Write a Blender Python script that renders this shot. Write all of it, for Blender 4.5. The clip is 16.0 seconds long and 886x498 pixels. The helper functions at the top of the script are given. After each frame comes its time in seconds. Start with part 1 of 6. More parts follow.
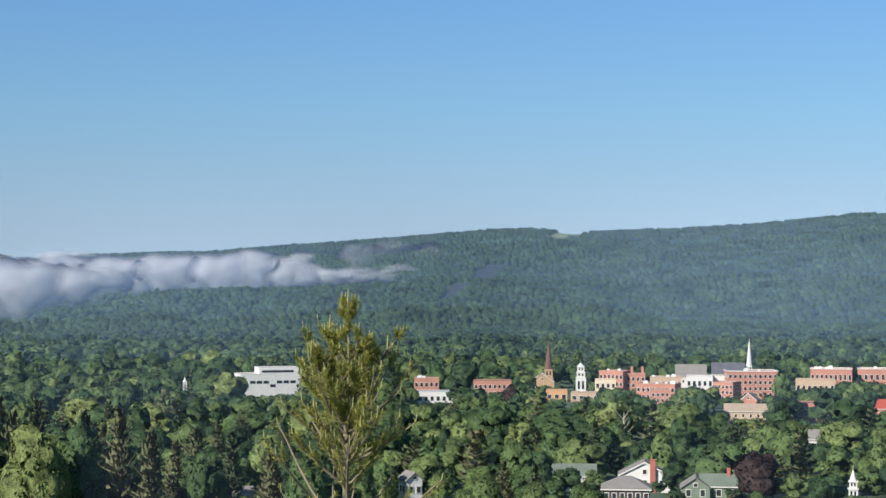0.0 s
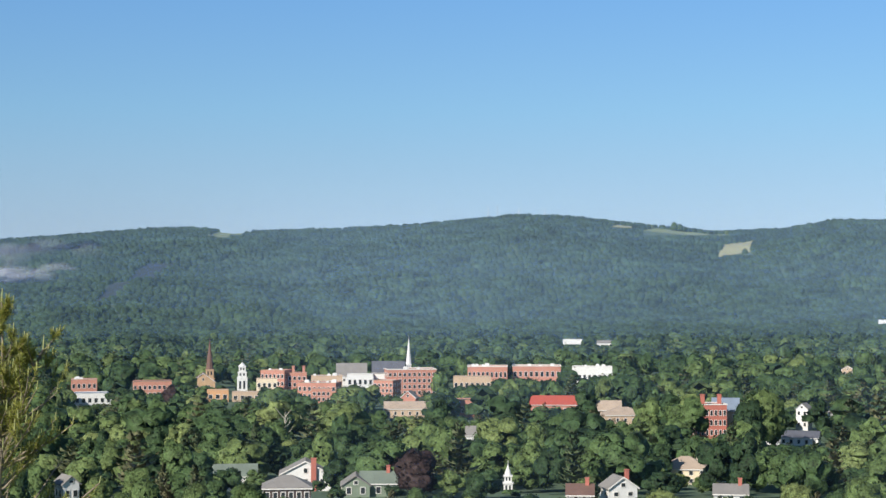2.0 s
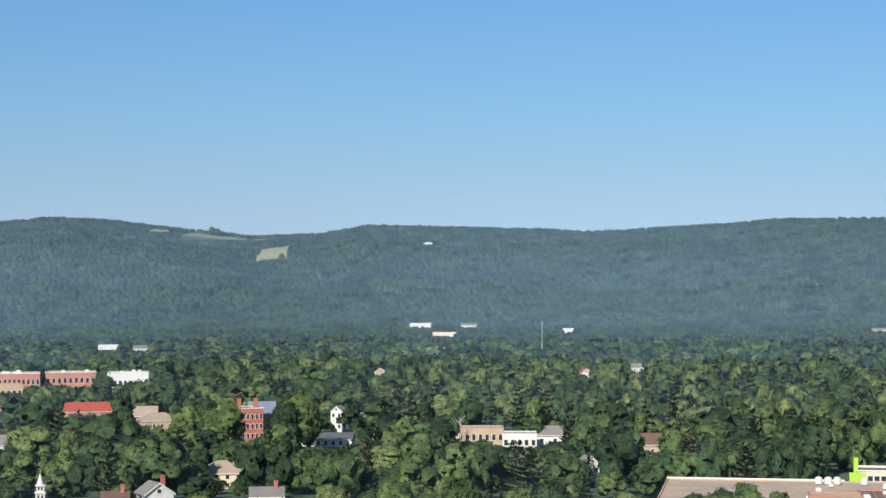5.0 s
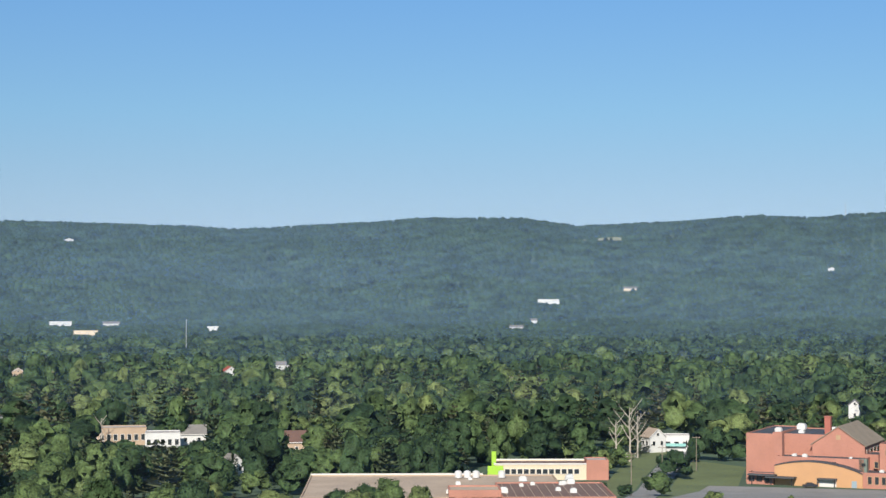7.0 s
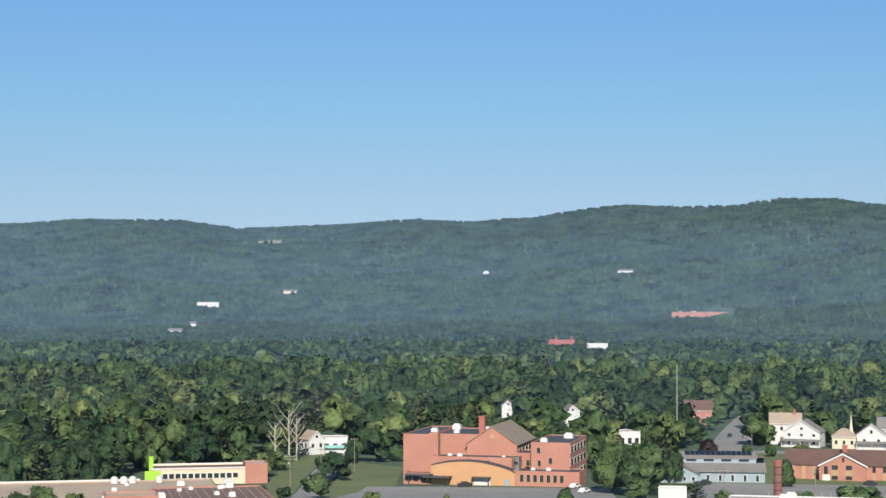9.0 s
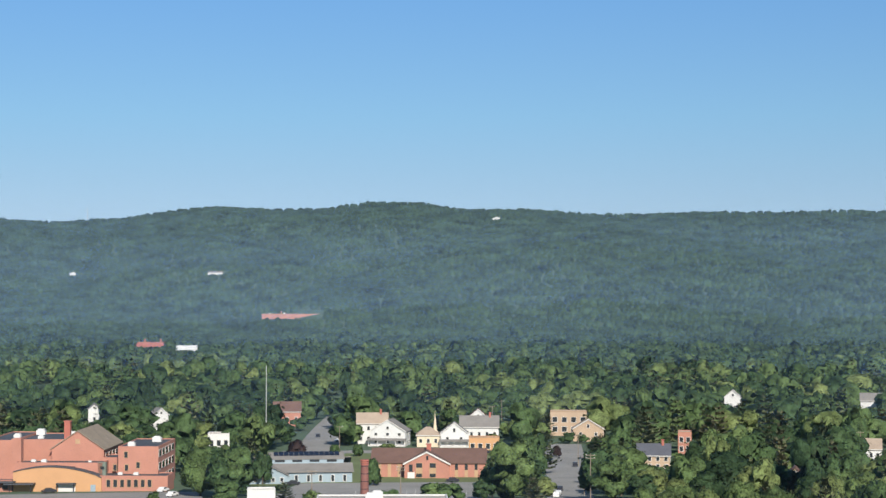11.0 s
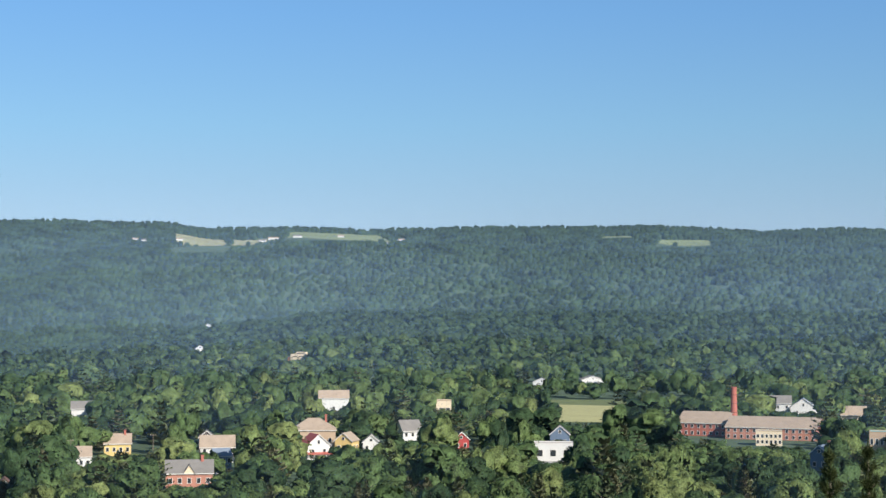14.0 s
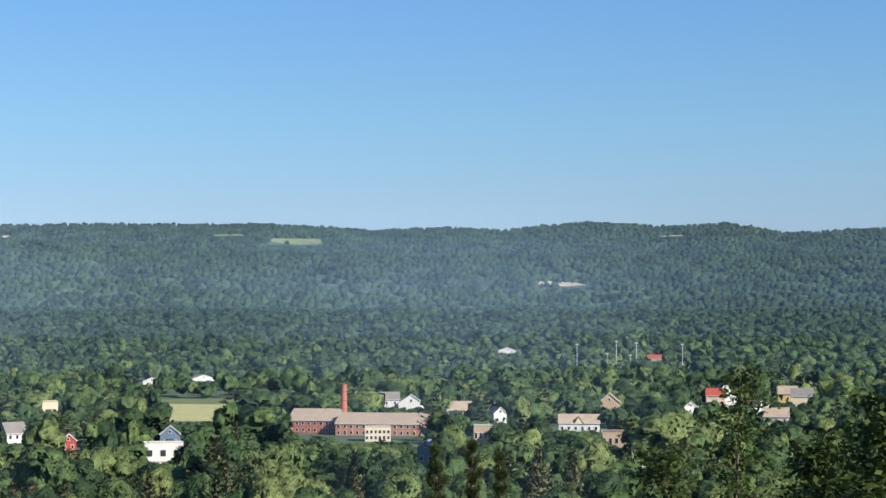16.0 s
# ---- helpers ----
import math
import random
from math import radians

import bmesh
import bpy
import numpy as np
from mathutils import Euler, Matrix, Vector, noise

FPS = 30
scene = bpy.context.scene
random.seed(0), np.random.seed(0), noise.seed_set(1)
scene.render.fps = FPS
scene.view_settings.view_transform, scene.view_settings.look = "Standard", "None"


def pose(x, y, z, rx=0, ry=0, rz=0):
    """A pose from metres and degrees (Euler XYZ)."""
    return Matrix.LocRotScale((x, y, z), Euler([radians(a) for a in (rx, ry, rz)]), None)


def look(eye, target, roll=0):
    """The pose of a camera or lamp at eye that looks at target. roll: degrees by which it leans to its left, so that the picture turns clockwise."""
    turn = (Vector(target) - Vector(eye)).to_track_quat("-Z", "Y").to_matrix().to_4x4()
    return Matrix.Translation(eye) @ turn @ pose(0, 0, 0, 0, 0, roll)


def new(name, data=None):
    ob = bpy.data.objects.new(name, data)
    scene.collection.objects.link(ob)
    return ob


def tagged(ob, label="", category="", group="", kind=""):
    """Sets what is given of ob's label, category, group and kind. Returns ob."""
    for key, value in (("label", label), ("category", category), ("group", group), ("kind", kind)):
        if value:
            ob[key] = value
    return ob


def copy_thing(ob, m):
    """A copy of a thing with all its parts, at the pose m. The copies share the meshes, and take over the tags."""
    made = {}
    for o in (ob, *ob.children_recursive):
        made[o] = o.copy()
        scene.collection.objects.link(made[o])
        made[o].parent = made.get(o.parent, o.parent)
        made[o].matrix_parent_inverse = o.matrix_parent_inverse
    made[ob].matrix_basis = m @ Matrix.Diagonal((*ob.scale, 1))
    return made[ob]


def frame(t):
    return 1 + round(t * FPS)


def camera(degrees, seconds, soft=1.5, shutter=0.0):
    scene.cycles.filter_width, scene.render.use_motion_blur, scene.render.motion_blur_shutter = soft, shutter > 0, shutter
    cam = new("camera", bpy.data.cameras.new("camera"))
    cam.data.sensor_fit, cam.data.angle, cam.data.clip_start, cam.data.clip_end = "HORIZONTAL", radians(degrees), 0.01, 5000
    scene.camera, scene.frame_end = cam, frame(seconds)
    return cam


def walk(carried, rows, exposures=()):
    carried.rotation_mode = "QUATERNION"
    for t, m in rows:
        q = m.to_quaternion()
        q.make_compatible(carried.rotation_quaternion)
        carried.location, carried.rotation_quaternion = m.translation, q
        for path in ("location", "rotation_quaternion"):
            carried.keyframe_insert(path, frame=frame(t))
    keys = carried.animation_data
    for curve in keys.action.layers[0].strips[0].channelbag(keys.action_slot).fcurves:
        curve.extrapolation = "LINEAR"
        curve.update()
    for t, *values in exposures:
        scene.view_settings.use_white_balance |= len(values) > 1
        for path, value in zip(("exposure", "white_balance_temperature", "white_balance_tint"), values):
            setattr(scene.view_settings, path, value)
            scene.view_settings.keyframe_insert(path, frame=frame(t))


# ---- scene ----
EYE = 70.0
cam = camera(28.48, 16.0)
# seconds, heading clockwise from north, tilt up, lean (degrees)
PATH = [
    (0.0, 0.000, 1.233, -0.008), (0.5, 2.730, 1.227, -0.102), (1.0, 5.435, 1.225, -0.093), (1.5, 8.208, 1.226, -0.034),
    (2.0, 11.064, 1.213, -0.019), (2.5, 13.875, 1.201, 0.011), (3.0, 16.523, 1.186, 0.014), (3.5, 19.001, 1.204, 0.026),
    (3.7, 19.886, 1.232, 0.000), (5.8, 30.596, 1.333, 0.000), (6.0, 31.775, 1.322, 0.038), (6.5, 34.794, 1.300, 0.033),
    (7.0, 37.761, 1.267, -0.003), (7.5, 40.576, 1.263, -0.032), (8.0, 43.329, 1.282, -0.036), (8.2, 44.347, 1.294, 0.000),
    (10.3, 57.202, 1.405, 0.000), (10.5, 58.503, 1.402, 0.045), (11.0, 62.275, 1.435, 0.077), (11.5, 66.448, 1.457, 0.053),
    (12.0, 70.892, 1.481, 0.041), (12.5, 75.407, 1.534, 0.054), (13.0, 79.844, 1.628, 0.055), (13.5, 83.991, 1.721, 0.072),
    (14.0, 87.699, 1.746, 0.019), (14.5, 90.915, 1.728, -0.041), (15.0, 93.938, 1.692, -0.069), (15.5, 97.050, 1.682, -0.099),
    (16.0, 100.392, 1.682, -0.088)]
walk(cam, [(t, pose(0, 0, EYE, 90 + up, 0, -turn) @ pose(0, 0, 0, 0, 0, lean)) for t, turn, up, lean in PATH],
     [(0, 0.45), (3.5, 0.36), (7, 0.22), (11, 0.24), (15, 0.54), (16, 0.6)])

# ---- light ----
SUN_AZ, SUN_UP = 228.0, 32.0
world = bpy.data.worlds.new("sky")
scene.world = world
world.use_nodes = True
wn = world.node_tree
sky = wn.nodes.new("ShaderNodeTexSky")
sky.sky_type, sky.sun_disc = "NISHITA", False
sky.sun_elevation, sky.sun_rotation = radians(SUN_UP), radians(SUN_AZ)
sky.altitude, sky.air_density, sky.dust_density, sky.ozone_density = 1200, 0.9, 0.2, 2.8
wn.nodes["Background"].inputs[1].default_value = 0.112
where, lift = wn.nodes.new("ShaderNodeTexCoord"), wn.nodes.new("ShaderNodeMapping")
lift.inputs["Location"].default_value = (0, 0, 0.135)
wn.links.new(where.outputs["Generated"], lift.inputs["Vector"])
wn.links.new(lift.outputs[0], sky.inputs["Vector"])
tone = wn.nodes.new("ShaderNodeMix")
tone.data_type, tone.blend_type = "RGBA", "MULTIPLY"
tone.inputs[0].default_value = 1.0
# paler and greyer towards the horizon, deeper blue above it
split, band = wn.nodes.new("ShaderNodeSeparateXYZ"), wn.nodes.new("ShaderNodeValToRGB")
wn.links.new(where.outputs["Generated"], split.inputs[0])
wn.links.new(split.outputs["Z"], band.inputs[0])
for k, (z, c) in enumerate(((0.03, (1.22, 0.97, 0.73)), (0.10, (1.04, 1.15, 0.98)), (0.165, (0.92, 1.17, 1.17)), (0.6, (0.92, 1.0, 0.94)))):
    e = band.color_ramp.elements[k] if k < 2 else band.color_ramp.elements.new(z)
    e.position, e.color = z, (*c, 1)
wn.links.new(band.outputs[0], tone.inputs[7])
wn.links.new(sky.outputs[0], tone.inputs[6])
wn.links.new(tone.outputs[2], wn.nodes["Background"].inputs[0])
lamp = bpy.data.lights.new("sun", "SUN")
lamp.energy, lamp.angle, lamp.color = 5.2, radians(0.55), (1.0, 0.93, 0.82)
sun = new("sun", lamp)
sx, sy = math.sin(radians(SUN_AZ)), math.cos(radians(SUN_AZ))
sun.matrix_world = look((sx * 900, sy * 900, 900 * math.tan(radians(SUN_UP))), (0, 0, 0))


# ---- materials ----
def material(name, colour, rough=0.8, vary=0.25, scale=0.4, bump=0.0, metal=0.0, fine=9.0, per="none", leaf=0.0, second=None):
    """Two scales of noise over a base colour; per: 'object' or 'tint' shifts it from piece to piece."""
    m = bpy.data.materials.new(name)
    m.use_nodes = True
    nt = m.node_tree
    n, l = nt.nodes, nt.links
    b = n["Principled BSDF"]
    b.inputs["Roughness"].default_value, b.inputs["Metallic"].default_value = rough, metal
    co = n.new("ShaderNodeNewGeometry")
    a1, a2 = n.new("ShaderNodeTexNoise"), n.new("ShaderNodeTexNoise")
    for a, s in ((a1, scale), (a2, scale * fine)):
        a.inputs["Scale"].default_value, a.inputs["Detail"].default_value = s, 3
        l.new(co.outputs["Position"], a.inputs["Vector"])
    add = n.new("ShaderNodeMath")
    add.operation = "ADD"
    l.new(a1.outputs["Fac"], add.inputs[0]), l.new(a2.outputs["Fac"], add.inputs[1])
    mp = n.new("ShaderNodeMapRange")
    mp.inputs["From Min"].default_value, mp.inputs["From Max"].default_value = 0.6, 1.4
    mp.inputs["To Min"].default_value, mp.inputs["To Max"].default_value = 1 - vary, 1 + vary
    l.new(add.outputs[0], mp.inputs["Value"])
    hsv = n.new("ShaderNodeHueSaturation")
    hsv.inputs["Color"].default_value = (*colour, 1)
    l.new(mp.outputs[0], hsv.inputs["Value"])
    out = hsv.outputs[0]
    src = None
    if per == "object":
        src = n.new("ShaderNodeObjectInfo").outputs["Random"]
    elif per == "tint":
        at = n.new("ShaderNodeAttribute")
        at.attribute_name = "tint"
        src = at.outputs["Fac"]
    elif per == "island":
        src = co.outputs["Random Per Island"]
    if src is not None and second:
        ramp = n.new("ShaderNodeValToRGB")
        ramp.color_ramp.interpolation = "LINEAR"
        els = ramp.color_ramp.elements
        for i, c in enumerate(second):
            e = els[i] if i < 2 else els.new(i / (len(second) - 1))
            e.position = i / (len(second) - 1)
            e.color = (*c, 1)
        l.new(src, ramp.inputs[0])
        l.new(ramp.outputs[0], hsv.inputs["Color"])
    elif src is not None:
        m2 = n.new("ShaderNodeMapRange")
        m2.inputs["To Min"].default_value, m2.inputs["To Max"].default_value = 0.8, 1.2
        l.new(src, m2.inputs["Value"])
        mul = n.new("ShaderNodeMath")
        mul.operation = "MULTIPLY"
        l.new(mp.outputs[0], mul.inputs[0]), l.new(m2.outputs[0], mul.inputs[1])
        l.new(mul.outputs[0], hsv.inputs["Value"])
    l.new(out, b.inputs["Base Color"])
    if bump:
        bp = n.new("ShaderNodeBump")
        bp.inputs["Strength"].default_value, bp.inputs["Distance"].default_value = bump, 0.6 / scale / fine
        l.new(a2.outputs["Fac"], bp.inputs["Height"])
        l.new(bp.outputs[0], b.inputs["Normal"])
    if leaf:
        tr = n.new("ShaderNodeBsdfTranslucent")
        l.new(out, tr.inputs["Color"])
        mx = n.new("ShaderNodeMixShader")
        mx.inputs[0].default_value = leaf
        l.new(b.outputs[0], mx.inputs[1]), l.new(tr.outputs[0], mx.inputs[2])
        l.new(mx.outputs[0], n["Material Output"].inputs["Surface"])
        b.inputs["Specular IOR Level"].default_value = 0.15
    return m


# greens from deep maple to sunlit ash
GREENS = [(0.03, 0.056, 0.026), (0.05, 0.088, 0.036), (0.072, 0.116, 0.043), (0.102, 0.148, 0.053), (0.155, 0.192, 0.07)]
PINES = [(0.065, 0.088, 0.044), (0.1, 0.115, 0.058), (0.14, 0.138, 0.075)]
# hill greens, each step a little bluer: distance haze put into the colour
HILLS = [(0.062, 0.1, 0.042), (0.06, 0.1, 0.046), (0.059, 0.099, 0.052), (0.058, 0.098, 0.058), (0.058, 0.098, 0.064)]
MAT = {
    "leaf": material("broadleaf_foliage", GREENS[1], 0.6, 1.0, 0.35, 0.8, fine=7, per="object", leaf=0.25, second=GREENS),
    "leafs": material("broadleaf_woods", GREENS[1], 0.6, 1.0, 0.3, 0.8, fine=6, per="tint", leaf=0.2, second=GREENS),
    "pine": material("pine_needles", PINES[1], 0.6, 0.5, 0.6, fine=4, per="object", leaf=0.15, second=PINES),
    "pines": material("pine_woods", PINES[1], 0.6, 0.5, 0.4, fine=4, per="tint", leaf=0.15, second=PINES),
    "purple": material("copper_beech_foliage", (0.038, 0.025, 0.024), 0.6, 0.9, 0.35, 0.6, fine=7, leaf=0.15),
    "pale": material("pale_ash_foliage", (0.15, 0.195, 0.075), 0.6, 0.9, 0.35, 0.6, fine=7, leaf=0.2),
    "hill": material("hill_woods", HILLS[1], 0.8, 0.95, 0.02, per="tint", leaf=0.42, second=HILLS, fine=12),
    "bark": material("bark", (0.11, 0.085, 0.06), 0.9, 0.3, 2.0, 0.5),
    "brick": material("warm_red_brick", (0.4, 0.185, 0.135), 0.85, 0.18, 0.15, fine=25),
    "redbrick": material("dark_red_brick", (0.36, 0.12, 0.09), 0.85, 0.18, 0.15, fine=25),
    "white": material("white_clapboard", (0.58, 0.58, 0.57), 0.6, 0.08, 0.2, fine=20),
    "cream": material("cream_paint", (0.62, 0.52, 0.38), 0.7, 0.1, 0.2, fine=20),
    "tan": material("tan_stucco", (0.42, 0.31, 0.22), 0.8, 0.14, 0.2, fine=20),
    "orange": material("orange_stucco", (0.5, 0.28, 0.14), 0.8, 0.1, 0.2, fine=20),
    "yellow": material("yellow_clapboard", (0.6, 0.44, 0.18), 0.7, 0.1, 0.2, fine=20),
    "red": material("barn_red_paint", (0.3, 0.035, 0.035), 0.7, 0.12, 0.2, fine=20),
    "blue": material("blue_clapboard", (0.11, 0.16, 0.24), 0.7, 0.12, 0.2, fine=20),
    "bluesiding": material("pale_blue_siding", (0.26, 0.33, 0.38), 0.6, 0.1, 0.2, fine=20),
    "greygreen": material("grey_green_clapboard", (0.15, 0.19, 0.14), 0.8, 0.12, 0.2, fine=20),
    "darkwood": material("dark_brown_clapboard", (0.07, 0.05, 0.045), 0.8, 0.15, 0.2, fine=20),
    "lime": material("lime_green_panel", (0.32, 0.55, 0.04), 0.6, 0.08, 0.3),
    "trim": material("white_trim", (0.62, 0.6, 0.57), 0.5, 0.05, 0.5),
    "stone": material("tan_brownstone", (0.4, 0.27, 0.16), 0.85, 0.2, 0.4, fine=12),
    "glass": material("dark_window_glass", (0.03, 0.035, 0.04), 0.12, 0.2, 0.6),
    "flat": material("pale_gravel_roof", (0.38, 0.35, 0.33), 0.9, 0.22, 0.12, fine=14),
    "tanflat": material("tan_gravel_roof", (0.42, 0.33, 0.25), 0.9, 0.2, 0.12, fine=14),
    "brownflat": material("brown_tar_roof", (0.17, 0.11, 0.09), 0.9, 0.25, 0.12, fine=14),
    "blackflat": material("dark_membrane_roof", (0.06, 0.065, 0.075), 0.7, 0.3, 0.12, fine=14),
    "grey": material("grey_shingles", (0.19, 0.18, 0.17), 0.9, 0.2, 0.3, fine=14),
    "slate": material("dark_slate_roof", (0.085, 0.09, 0.11), 0.7, 0.22, 0.3, fine=14),
    "bluegrey": material("blue_grey_metal_roof", (0.16, 0.2, 0.26), 0.5, 0.18, 0.3, fine=14),
    "tanroof": material("weathered_tan_shingles", (0.34, 0.27, 0.21), 0.9, 0.2, 0.3, fine=14),
    "brownroof": material("brown_shingles", (0.13, 0.075, 0.06), 0.9, 0.2, 0.3, fine=14),
    "greenroof": material("green_tin_roof", (0.14, 0.17, 0.14), 0.6, 0.2, 0.3, fine=14),
    "redroof": material("red_metal_roof", (0.36, 0.075, 0.05), 0.5, 0.12, 0.3, fine=14),
    "teal": material("teal_metal_roof", (0.22, 0.45, 0.42), 0.5, 0.12, 0.3, fine=14),
    "gymroof": material("weathered_brown_gym_shingles", (0.23, 0.19, 0.145), 0.9, 0.2, 0.3, fine=14),
    "stackbrick": material("sooty_red_brick", (0.2, 0.085, 0.07), 0.85, 0.25, 0.3, fine=14),
    "solar": material("solar_panel_glass", (0.012, 0.018, 0.035), 0.2, 0.3, 0.8),
    "metal": material("galvanised_metal", (0.5, 0.5, 0.5), 0.5, 0.15, 0.5, metal=0.3),
    "pole": material("weathered_pole_wood", (0.22, 0.18, 0.14), 0.9, 0.25, 1.5),
    "asphalt": material("worn_asphalt", (0.24, 0.235, 0.225), 0.9, 0.25, 0.08, fine=18),
    "concrete": material("pale_concrete", (0.38, 0.35, 0.31), 0.9, 0.2, 0.1, fine=18),
    "lawn": material("mown_grass", (0.12, 0.15, 0.055), 0.95, 0.3, 0.06, fine=16),
    "turf": material("sunny_playing_field", (0.36, 0.35, 0.16), 0.95, 0.2, 0.05, fine=16),
    "hay": material("hay_field", (0.27, 0.27, 0.15), 0.95, 0.25, 0.012, fine=16),
    "pasture": material("hill_pasture", (0.17, 0.21, 0.1), 0.95, 0.25, 0.012, fine=16),
    # blue-black ground colour that holds the shade of the trees beside the cut
    "scrub_shade": material("scrub_painted_shade", (0.022, 0.036, 0.04), 0.95, 0.3, 0.03, fine=16),
    "sand": material("bare_earth", (0.42, 0.36, 0.26), 0.95, 0.25, 0.02, fine=16),
    "paintline": material("road_paint", (0.6, 0.6, 0.56), 0.8, 0.2, 0.5),
    "carwhite": material("white_car_paint", (0.7, 0.7, 0.7), 0.25, 0.03, 0.5),
    "cardark": material("dark_car_paint", (0.03, 0.032, 0.04), 0.25, 0.1, 0.5),
    "rubber": material("tyre_rubber", (0.02, 0.02, 0.02), 0.9, 0.1, 1.0),
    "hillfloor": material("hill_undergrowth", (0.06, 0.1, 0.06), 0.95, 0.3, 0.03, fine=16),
    "ground": material("woodland_ground", (0.06, 0.1, 0.055), 0.95, 0.4, 0.03, fine=20),
}


# ---- building blocks ----
def mesh_from(name, v, f, mats, idx=None, tint=None, smooth=False, normals=None):
    me = bpy.data.meshes.new(name)
    v, f = np.asarray(v, dtype=np.float32), np.asarray(f, dtype=np.int32)
    k = f.shape[1]
    me.vertices.add(len(v))
    me.vertices.foreach_set("co", v.ravel())
    me.loops.add(f.size)
    me.loops.foreach_set("vertex_index", f.ravel())
    me.polygons.add(len(f))
    me.polygons.foreach_set("loop_start", np.arange(0, f.size, k, dtype=np.int32))
    for m in mats:
        me.materials.append(m)
    if idx is not None:
        me.polygons.foreach_set("material_index", np.asarray(idx, dtype=np.int32))
    if smooth:
        me.polygons.foreach_set("use_smooth", np.ones(len(f), dtype=bool))
    if tint is not None:
        a = me.attributes.new("tint", "FLOAT", "POINT")
        a.data.foreach_set("value", np.asarray(tint, dtype=np.float32))
    me.update(calc_edges=True)
    if normals is not None:
        me.normals_split_custom_set_from_vertices((normals / np.linalg.norm(normals, axis=1, keepdims=True)).tolist())
    return me


def polar(az, r):
    a = np.radians(az)
    return r * np.sin(a), r * np.cos(a)


# ---- terrain ----
FLOOR_R = [0, 12, 40, 90, 160, 260, 340, 450, 520, 700, 1000, 2300, 6000]
FLOOR_Z = [68.4, 66, 60, 48, 36, 26, 21, 16, 10, 5, 2, 0, 0]
CREST_AZ = [-60, -14.2, -9.8, -7.3, -5.8, -1.6, 1.6, 2.9, 4.2, 7.7, 10, 13.4, 15.2, 17, 19.9, 22.3, 23.7, 26.7, 29.6, 31, 33.6, 36, 36.9, 40.3, 42.1, 45.4,
            48, 49.8, 52, 53.2, 54.8, 56.6, 58.5, 59.8, 61.5, 62.9, 65.2, 67.4, 71.3, 75.1, 78.7, 79.9, 83.1, 85.3]
CREST_UP = [0.8, 0.95, 1.18, 1.24, 1.39, 1.68, 1.96, 1.99, 1.86, 1.97, 2.09, 2.42, 2.38, 2.15, 1.85, 1.95, 2.21, 2.14, 2.07, 1.98, 2.13, 2.25, 2.36, 2.36, 2.09, 2.23,
            2.41, 2.34, 2.48, 2.7, 2.86, 2.8, 2.83, 3.04, 3.03, 2.81, 2.81, 2.64, 2.71, 2.78, 2.68, 2.46, 2.56, 2.45]
CREST_AZ += [88.2, 91.2, 94.2, 96.4, 98, 100.4, 102.4, 103.7, 105.1, 107.7, 109.7, 111.5, 114.6, 160]
CREST_UP += [2.54, 2.56, 2.59, 2.48, 2.37, 2.46, 2.38, 2.54, 2.61, 2.47, 2.58, 2.24, 2.35, 2.2]
SPUR_AZ = [-60, -14, -10.9, -9.4, -7, -4, -1.5, 1, 5, 9, 50, 58, 63, 66, 68, 70, 72, 74, 76, 80, 84, 88, 91, 100, 110, 160]
SPUR_UP = [-0.8, -0.67, -0.44, -0.02, 0.06, 0.1, 0.23, 0.4, 0.2, -1.4, -1.4, 0.8, 2.0, 2.35, 2.15, 1.9, 1.6, 1.3, 1.75, 1.98, 2.05, 1.95, 1.7, 1.55, 1.5, 1.4]


def rise(u):
    u = np.clip(u, 0, 1)
    return 0.72 * u + 0.28 * u * u * (3 - 2 * u) - 0.55 * u * (1 - u) ** 3


def height(az, r):
    """Ground height at a heading and a distance from the lookout."""
    az, r = np.asarray(az, dtype=float), np.asarray(r, dtype=float)
    z = np.interp(r, FLOOR_R, FLOOR_Z)
    bench = np.clip((r - 1300) / 1700, 0, 1)
    z = z + 44 * bench * bench * (3 - 2 * bench) * np.clip((az - 74) / 10, 0, 1)
    far = np.interp(az, [0, 50, 64, 72, 160], [4450, 4350, 4100, 4600, 4600])
    foot = np.interp(az, [-20, 0, 30, 60, 75, 120], [3300, 2350, 2500, 2300, 2900, 2900])
    top = EYE + far * np.tan(np.radians(np.interp(az, CREST_AZ, CREST_UP))) - np.where(az > 78, 8, 12)
    u = (r - foot) / (far - foot)
    gully = 6 * np.sin(az * 0.7 + r * 0.0061) + 4 * np.sin(az * 1.3 - r * 0.0094 + 1.3) + 2 * np.sin(az * 2.3 + r * 0.0161)
    hill = top * rise(u) + gully * np.clip(u * 3, 0, 1) * np.clip((1 - u) * 4, 0, 1)
    hill = hill - np.clip(r - far, 0, 2000) * 0.12
    d = np.interp(az, [-20, 5, 50, 64, 70, 120], [2950, 3050, 3000, 3600, 3500, 3650])
    f2 = np.interp(az, [-20, 0, 60, 75, 84, 120], [2450, 2300, 2200, 2300, 2850, 2850])
    t2 = EYE + d * np.tan(np.radians(np.interp(az, SPUR_AZ, SPUR_UP))) - np.where(az > 78, 8, 12)
    u2 = (r - f2) / (d - f2)
    spur = t2 * rise(u2) + gully * 0.7 * np.clip(u2 * 3, 0, 1) * np.clip((1 - u2) * 4, 0, 1) - np.clip(r - d, 0, 4000) * 0.16
    return np.maximum(z, np.maximum(np.where(u > 0, hill, 0), np.where((u2 > 0), spur, 0)))
# ---- end terrain ----


